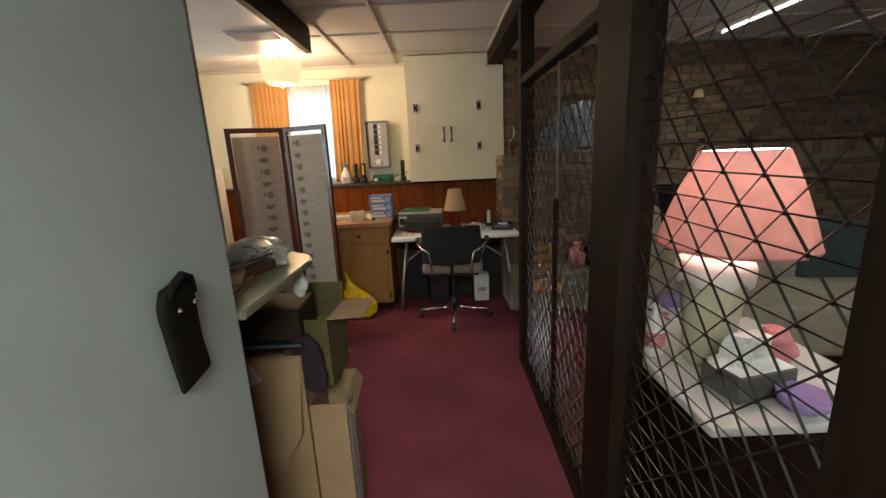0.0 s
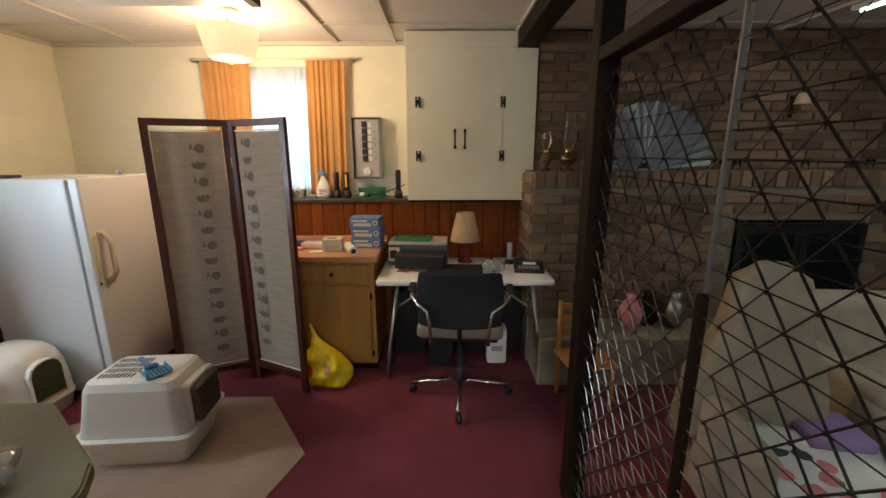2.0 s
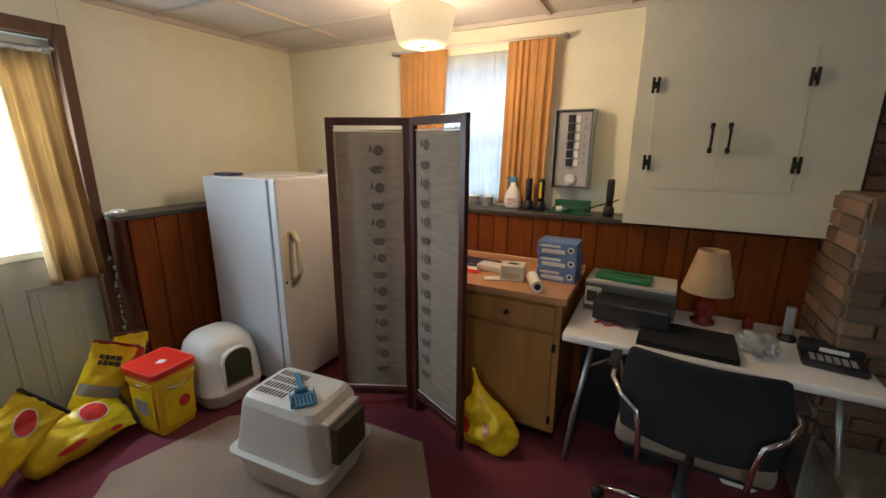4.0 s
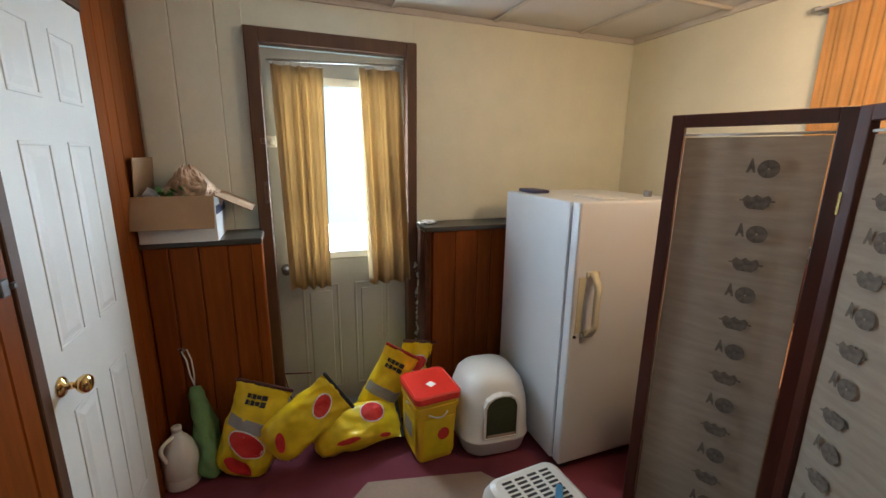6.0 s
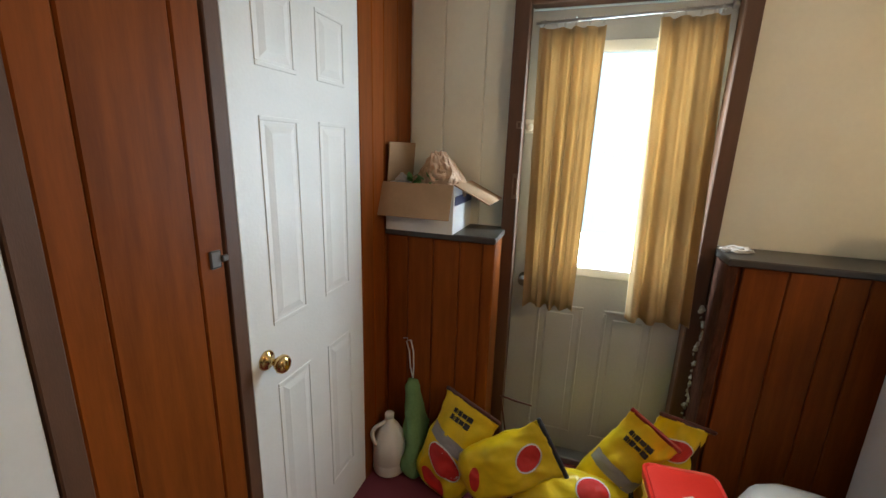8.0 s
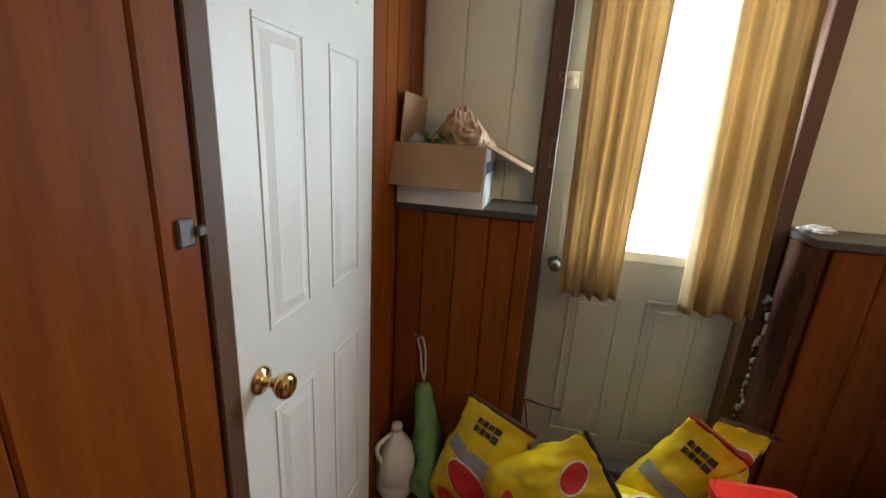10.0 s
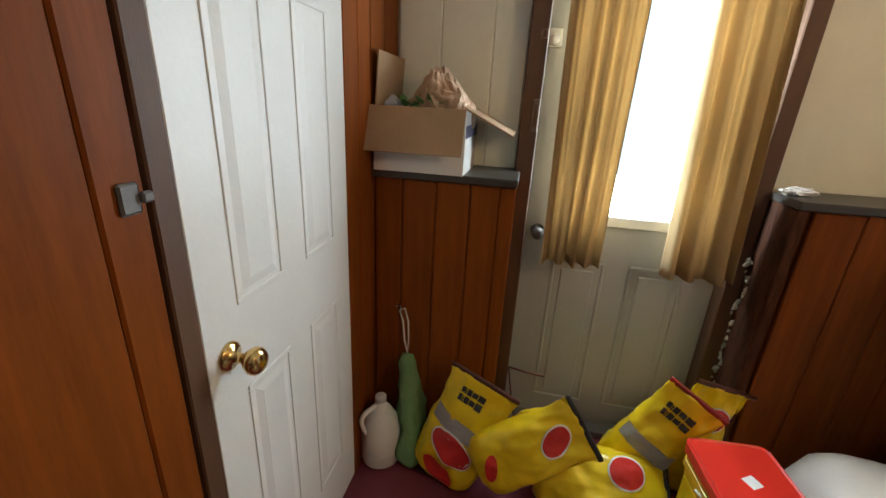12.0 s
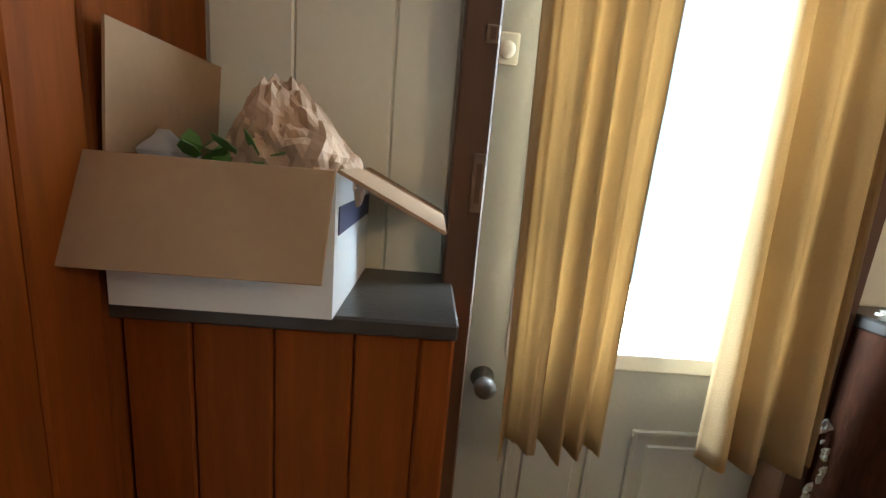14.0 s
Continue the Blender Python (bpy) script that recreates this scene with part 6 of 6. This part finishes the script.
part("fold", box(-0.10, 0.12, -0.12, 0.08, 0.0, 0.05, 0.02, 3), "purple", w, smooth=True)
w = thing("sofa", (2.55, 2.95, 0), "pale green sofa with a teal throw over the back", "sofa", rz=-6)
part("seat", box(-0.70, 0.70, -0.40, 0.30, 0.08, 0.42, 0.05, 3), "upholstery", w, smooth=True)
part("backrest", box(-0.72, 0.72, 0.22, 0.42, 0.08, 0.80, 0.07, 3), "upholstery", w, smooth=True)
for s in (-1, 1):
    part("arm", box(s * 0.74 - 0.09, s * 0.74 + 0.09, -0.40, 0.42, 0.06, 0.60, 0.06, 3), "upholstery", w, smooth=True)
part("throw", box(0.10, 0.62, 0.17, 0.44, 0.40, 0.82, 0.05, 3), "teal", w, "teal throw", smooth=True)
w = thing("cushion", (0.98, 2.05, 0), "round footstool with a floral cloth top", "footstool")
part("drum", lathe([(0.15, 0), (0.20, 0.05), (0.21, 0.36)], 28), "darkwood", w, smooth=True)
part("cushion", lathe([(0.21, 0.36), (0.235, 0.40), (0.22, 0.45), (0.12, 0.475), (0.02, 0.48)], 28), "quilt", w, "floral cushion", smooth=True)
for k in range(9):
    a = k * 2.4
    part("flower", lathe([(0.035, 0), (0.012, 0.002)], 9), "pink" if k % 3 else "teal", w).matrix_local = pose(0.14 * math.cos(a), 0.14 * math.sin(a), 0.468)

fa = thing("fan_screen", (1.44, 4.22, 1.382), "pleated grey metal fan screen opened out on the mantel", "fan screen")
N_ = 20
M["fanmetal"] = mat("dull_tin", (0.34, 0.37, 0.40), 0.35, 0.6, var=0.15)
for k in range(N_):
    a0, a1 = math.pi * k / N_, math.pi * (k + 1) / N_
    am = (a0 + a1) / 2
    b = bmesh.new()
    R = 0.45
    for y in (0.0,):
        v = [b.verts.new(p) for p in ((0.05 * math.cos(a0), 0.0, 0.05 * math.sin(a0)), (R * math.cos(a0), 0.0, R * math.sin(a0)), (R * 1.01 * math.cos(am), -0.03, R * 1.01 * math.sin(am)), (R * math.cos(a1), 0.0, R * math.sin(a1)), (0.05 * math.cos(a1), 0, 0.05 * math.sin(a1)), (0.05 * math.cos(am), -0.006, 0.05 * math.sin(am)))]
    b.faces.new((v[0], v[1], v[2], v[5])), b.faces.new((v[5], v[2], v[3], v[4]))
    o = part("blade", b, "fanmetal", fa)
    s_ = o.modifiers.new("thickness", "SOLIDIFY")
    s_.thickness = 0.002
part("foot", box(-0.10, 0.10, -0.03, 0.03, 0, 0.012), "fanmetal", fa)


M["amber"] = mat("amber_glass", (0.20, 0.10, 0.04), 0.08, trans=0.5, var=0.1, bump=0)


def oil_lamp(x, y, s, label):
    w = thing("oil_lamp", (x, y, 1.382), label, "oil lamp", "oil lamps on the mantel")
    part("font", lathe([(0.04 * s, 0), (0.038 * s, 0.01), (0.016 * s, 0.03), (0.045 * s, 0.06), (0.052 * s, 0.09), (0.03 * s, 0.115)], 20), "amber", w, "amber glass font", smooth=True)
    part("burner", lathe([(0.022 * s, 0.115), (0.026 * s, 0.13), (0.02 * s, 0.145)], 16), "brass", w, "brass burner", smooth=True)
    part("chimney", lathe([(0.022 * s, 0.145), (0.042 * s, 0.19), (0.04 * s, 0.23), (0.024 * s, 0.29 * s + 0.02), (0.026 * s, 0.33 * s)], 20, close=False), "glass", w, "glass chimney", smooth=True)


oil_lamp(0.755, 4.22, 0.8, "small glass oil lamp with a clear chimney")
oil_lamp(0.90, 4.20, 1.15, "large glass oil lamp with a clear chimney")
for x in (1.98, 2.08, 2.55, 3.0):
    w = thing("small_glass", (x, 4.22, 1.382), "small glass standing on the mantel", "glass", "glasses on the mantel")
    part("glass", lathe([(0.018, 0), (0.02, 0.003), (0.024, 0.07), (0.022, 0.07), (0.017, 0.005)], 14, close=False), "glass", w, smooth=True)
w = thing("wall_sconce", (2.55, 4.44, 1.84), "brass wall sconce with a small pale shade, off", "wall sconce")
part("plate", box(-0.02, 0.02, -0.012, 0.0, -0.10, 0.06, 0.005), "brass", w)
part("arm", tube(arc((0, -0.01, -0.05), (0, -0.10, -0.01), (0, 0, -0.035), 8), 0.006), "brass", w, smooth=True)
part("shade", lathe([(0.05, -0.01), (0.03, 0.06), (0.028, 0.06), (0.048, -0.01)], 18, close=False), "lampshade", w, smooth=True).matrix_local = pose(0, -0.10, 0)
w = thing("fireplace_doors", (2.50, 4.085, 0.36), "black fireplace doors with a bright metal edge along the top", "fireplace doors")
for x0, x1 in ((-0.44, -0.005), (0.005, 0.44)):
    d = part("door", box(x0, x1, -0.01, 0.005, 0, 0.66, 0.003), "black", w)
    part("glass", box(x0 + 0.05, x1 - 0.05, -0.013, -0.0105, 0.05, 0.60), "darkglass", d, "dark glass")
part("edge", box(-0.45, 0.45, -0.022, 0.0, 0.662, 0.674, 0.002), "chrome", w, "bright metal edge")
part("bar", box(-0.10, 0.44, -0.026, -0.014, 0.40, 0.412, 0.002), "chrome", w, "bright metal bar")
# ladder-back child's chair and hearth ornaments
w = thing("small_wooden_chair", (0.90, 3.60, 0), "small yellow wooden ladder-back chair standing by the hearth", "chair", rz=8)
for x in (-0.12, 0.12):
    part("leg", tube([(x, 0.10, 0), (x, 0.12, 0.62)], 0.014), "yelwood", w, smooth=True)
    part("leg", tube([(x, -0.12, 0), (x, -0.12, 0.29)], 0.014), "yelwood", w, smooth=True)
for z in (0.40, 0.48, 0.56):
    part("slat", box(-0.12, 0.12, 0.105, 0.118, z, z + 0.045, 0.004), "yelwood", w)
part("seat", box(-0.15, 0.15, -0.15, 0.13, 0.28, 0.30, 0.006), "yelwood", w)
for i, (x, y, m_, n) in enumerate(((1.30, 3.92, "pink", "pink"), (1.62, 3.95, "steel", "grey"), (1.45, 3.98, "darkwood", "dark"))):
    w = thing("vase", (x, y, 0.342), f"{n} vase standing on the hearth", "vase", "hearth ornaments")
    part("body", lathe([(0.04, 0), (0.07, 0.05), (0.08, 0.11), (0.05, 0.18), (0.03, 0.21), (0.04, 0.24)], 20), m_, w, smooth=True)
# ceiling tubes of the den
for x, y in ((2.45, 3.35), (2.6, 1.0)):
    w = thing("ceiling_tube_light", (x, y, H), "slim white ceiling fitting with a lit tube", "ceiling light", "ceiling tube lights")
    part("body", box(-0.03, 0.03, -0.62, 0.62, -0.03, -0.001, 0.005), "white", w)
    part("tube", tube([(0, -0.58, -0.04), (0, 0.58, -0.04)], 0.008), "tube", w, "lit tube", smooth=True)
w = thing("ceiling_tube_light", (0.1, -0.9, H), "slim white ceiling fitting with a lit tube", "ceiling light", "ceiling tube lights")
part("body", box(-0.06, 0.06, -0.58, 0.58, -0.03, -0.001, 0.005), "white", w)
part("tube", tube([(0, -0.55, -0.045), (0, 0.55, -0.045)], 0.013), "tube", w, "lit tube", smooth=True)
# small dark hook in the ceiling
w = thing("ceiling_hook", (-1.36, 3.46, 2.325), "small dark hook screwed in the ceiling", "hook")
part("hook", tube(arc((0, 0, 0.004), (0.02, 0, -0.03), (0.02, 0, 0), 8), 0.004), "iron", w, smooth=True)


# ---- boards, grooves and bricks as pieces ----
def board_mesh(w, h, t, chamfer=0.004):
    """A board w wide (x), h high (z), its face at y = -t, long edges chamfered."""
    prof = [(-w / 2, 0), (-w / 2, -t + chamfer), (-w / 2 + chamfer, -t), (w / 2 - chamfer, -t), (w / 2, -t + chamfer), (w / 2, 0)]
    bm = bmesh.new()
    lo = [bm.verts.new((x, y, 0)) for x, y in prof]
    hi = [bm.verts.new((x, y, h)) for x, y in prof]
    for i in range(5):
        bm.faces.new((lo[i], lo[i + 1], hi[i + 1], hi[i]))
    bm.faces.new(hi), bm.faces.new(lo[::-1])
    me = bpy.data.meshes.new("board")
    bm.normal_update()
    bm.to_mesh(me)
    bm.free()
    return me


_boards = {}


def boards(parent, start, end, z0, z1, material, seed, t=0.018, widths=(0.09, 0.11, 0.14, 0.165), gap=0.002, name="plank"):
    """Upright boards on a wall from start to end, seen from the side on the walker's right when going from end to start."""
    rnd = random.Random(seed)
    a, b = Vector((*start, 0)), Vector((*end, 0))
    L = (b - a).length
    d = (b - a) / L
    ang = math.degrees(math.atan2(d.y, d.x))
    s = 0.0
    while s < L - 0.004:
        w = rnd.choice(widths)
        if L - s - w < 0.05:
            w = L - s
        key = (round(w, 4), round(z1 - z0, 4), t, material)
        if key not in _boards:
            me = board_mesh(w - gap, z1 - z0, t, 0.0012 if gap < 0.001 else 0.004)
            me.materials.append(M[material])
            _boards[key] = me
        o = new(name, _boards[key])
        o.parent = parent
        p = a + d * (s + w / 2)
        o.matrix_world = pose(p.x, p.y, z0, 0, 0, ang)
        s += w


# west low wall faces east: boards run so that their face looks to +x
E_ = LEDGE - 0.027
boards(low_west, (XL - 0.018, YS + 0.02), (XL - 0.018, 2.292), 0.0, E_, "pine", 3, widths=(0.10, 0.075, 0.12))
boards(low_west, (-2.768, 3.238), (-2.768, 4.48), 0.0, E_, "pine", 5)
boards(low_north, (-2.72, YL + 0.018), (0.645, YL + 0.018), 0.0, E_, "pine", 7)
# painted boards above
boards(wall_west, (XW, YS + 0.02), (XW, 2.323), LEDGE + 0.003, H - 0.02, "cream", 11, t=0.008, widths=(0.10, 0.16, 0.19))
boards(wall_west, (XW, 3.19), (XW, YN), LEDGE + 0.003, H - 0.02, "cream", 12, t=0.004, widths=(2.0,), gap=0.0006)
# south wall faces north
boards(wall_south, (AX0 - 0.003, YS), (XW, YS), 0.0, H, "pine", 13, t=0.016, widths=(0.06, 0.10, 0.13))
for a, b in ((BX0 - 0.047, -1.541), (-1.541, -1.740), (-1.740, AX1 + 0.047)):
    boards(wall_south, (a, YS), (b, YS), 0.0, H, "pine", 22, t=0.016, widths=(0.5,))



def bricks(parent, x0, x1, z0, z1, y, seed, skip=None, soldier=False):
    """Running bond of separate bricks whose faces stand a little proud of the mortar."""
    rnd = random.Random(seed)
    L, h, j = 0.20, 0.057, 0.011
    meshes = []
    for k in range(4):
        bm = box(-L / 2, L / 2, -0.014 - 0.002 * k, 0.02, 0, h, 0.003 + 0.001 * k)
        me = bpy.data.meshes.new("brick")
        bm.normal_update(), bm.to_mesh(me), bm.free()
        me.materials.append(M["brick"])
        meshes.append(me)
    row, z = 0, z0
    while z + h < z1 + 0.01:
        x = x0 - (row % 2) * (L + j) / 2
        while x < x1:
            a, b = max(x, x0), min(x + L, x1)
            if b - a > 0.04 and not (skip and skip(a, b, z)):
                o = new("brick", rnd.choice(meshes))
                o.parent = parent
                o.matrix_world = Matrix.Translation(((a + b) / 2, y, z)) @ Matrix.Diagonal(((b - a) / L, 1, 1, 1))
            x += L + j
        row, z = row + 1, z + h + j


up = bpy.data.objects["brick_wall_upper"]
lowb = bpy.data.objects["brick_wall_lower"]
bricks(up, BX + 0.012, 4.58, 1.385, H, YN - 0.30, 31)
bricks(lowb, 0.652, 4.58, 0.35, 1.36 - 0.10, 4.11, 32, skip=lambda a, b, z: b > 2.03 and a < 2.97 and z < 1.06)
# row of bricks on end along the mantel ledge
sold = bpy.data.meshes.new("brick")
bm = box(-0.0335, 0.0335, -0.018, 0.33, 0, 0.105, 0.004)
bm.normal_update(), bm.to_mesh(sold), bm.free()
sold.materials.append(M["brick"])
x = 0.688
while x < 4.55:
    o = new("brick", sold)
    o.parent = lowb
    o.matrix_world = Matrix.Translation((x, 4.11, 1.275))
    x += 0.077
# side of the chimney breast towards the desk
side = bpy.data.meshes.new("brick")
bm = box(-0.016, 0.02, -0.1, 0.1, 0, 0.057, 0.004)
bm.normal_update(), bm.to_mesh(side), bm.free()
side.materials.append(M["brick"])
for r in range(15):
    for k in range(2):
        o = new("brick", side)
        o.parent = lowb
        o.matrix_world = Matrix.Translation((0.652, 4.21 + k * 0.20 + (r % 2) * 0.012, 0.02 + r * 0.068 + 0.33))
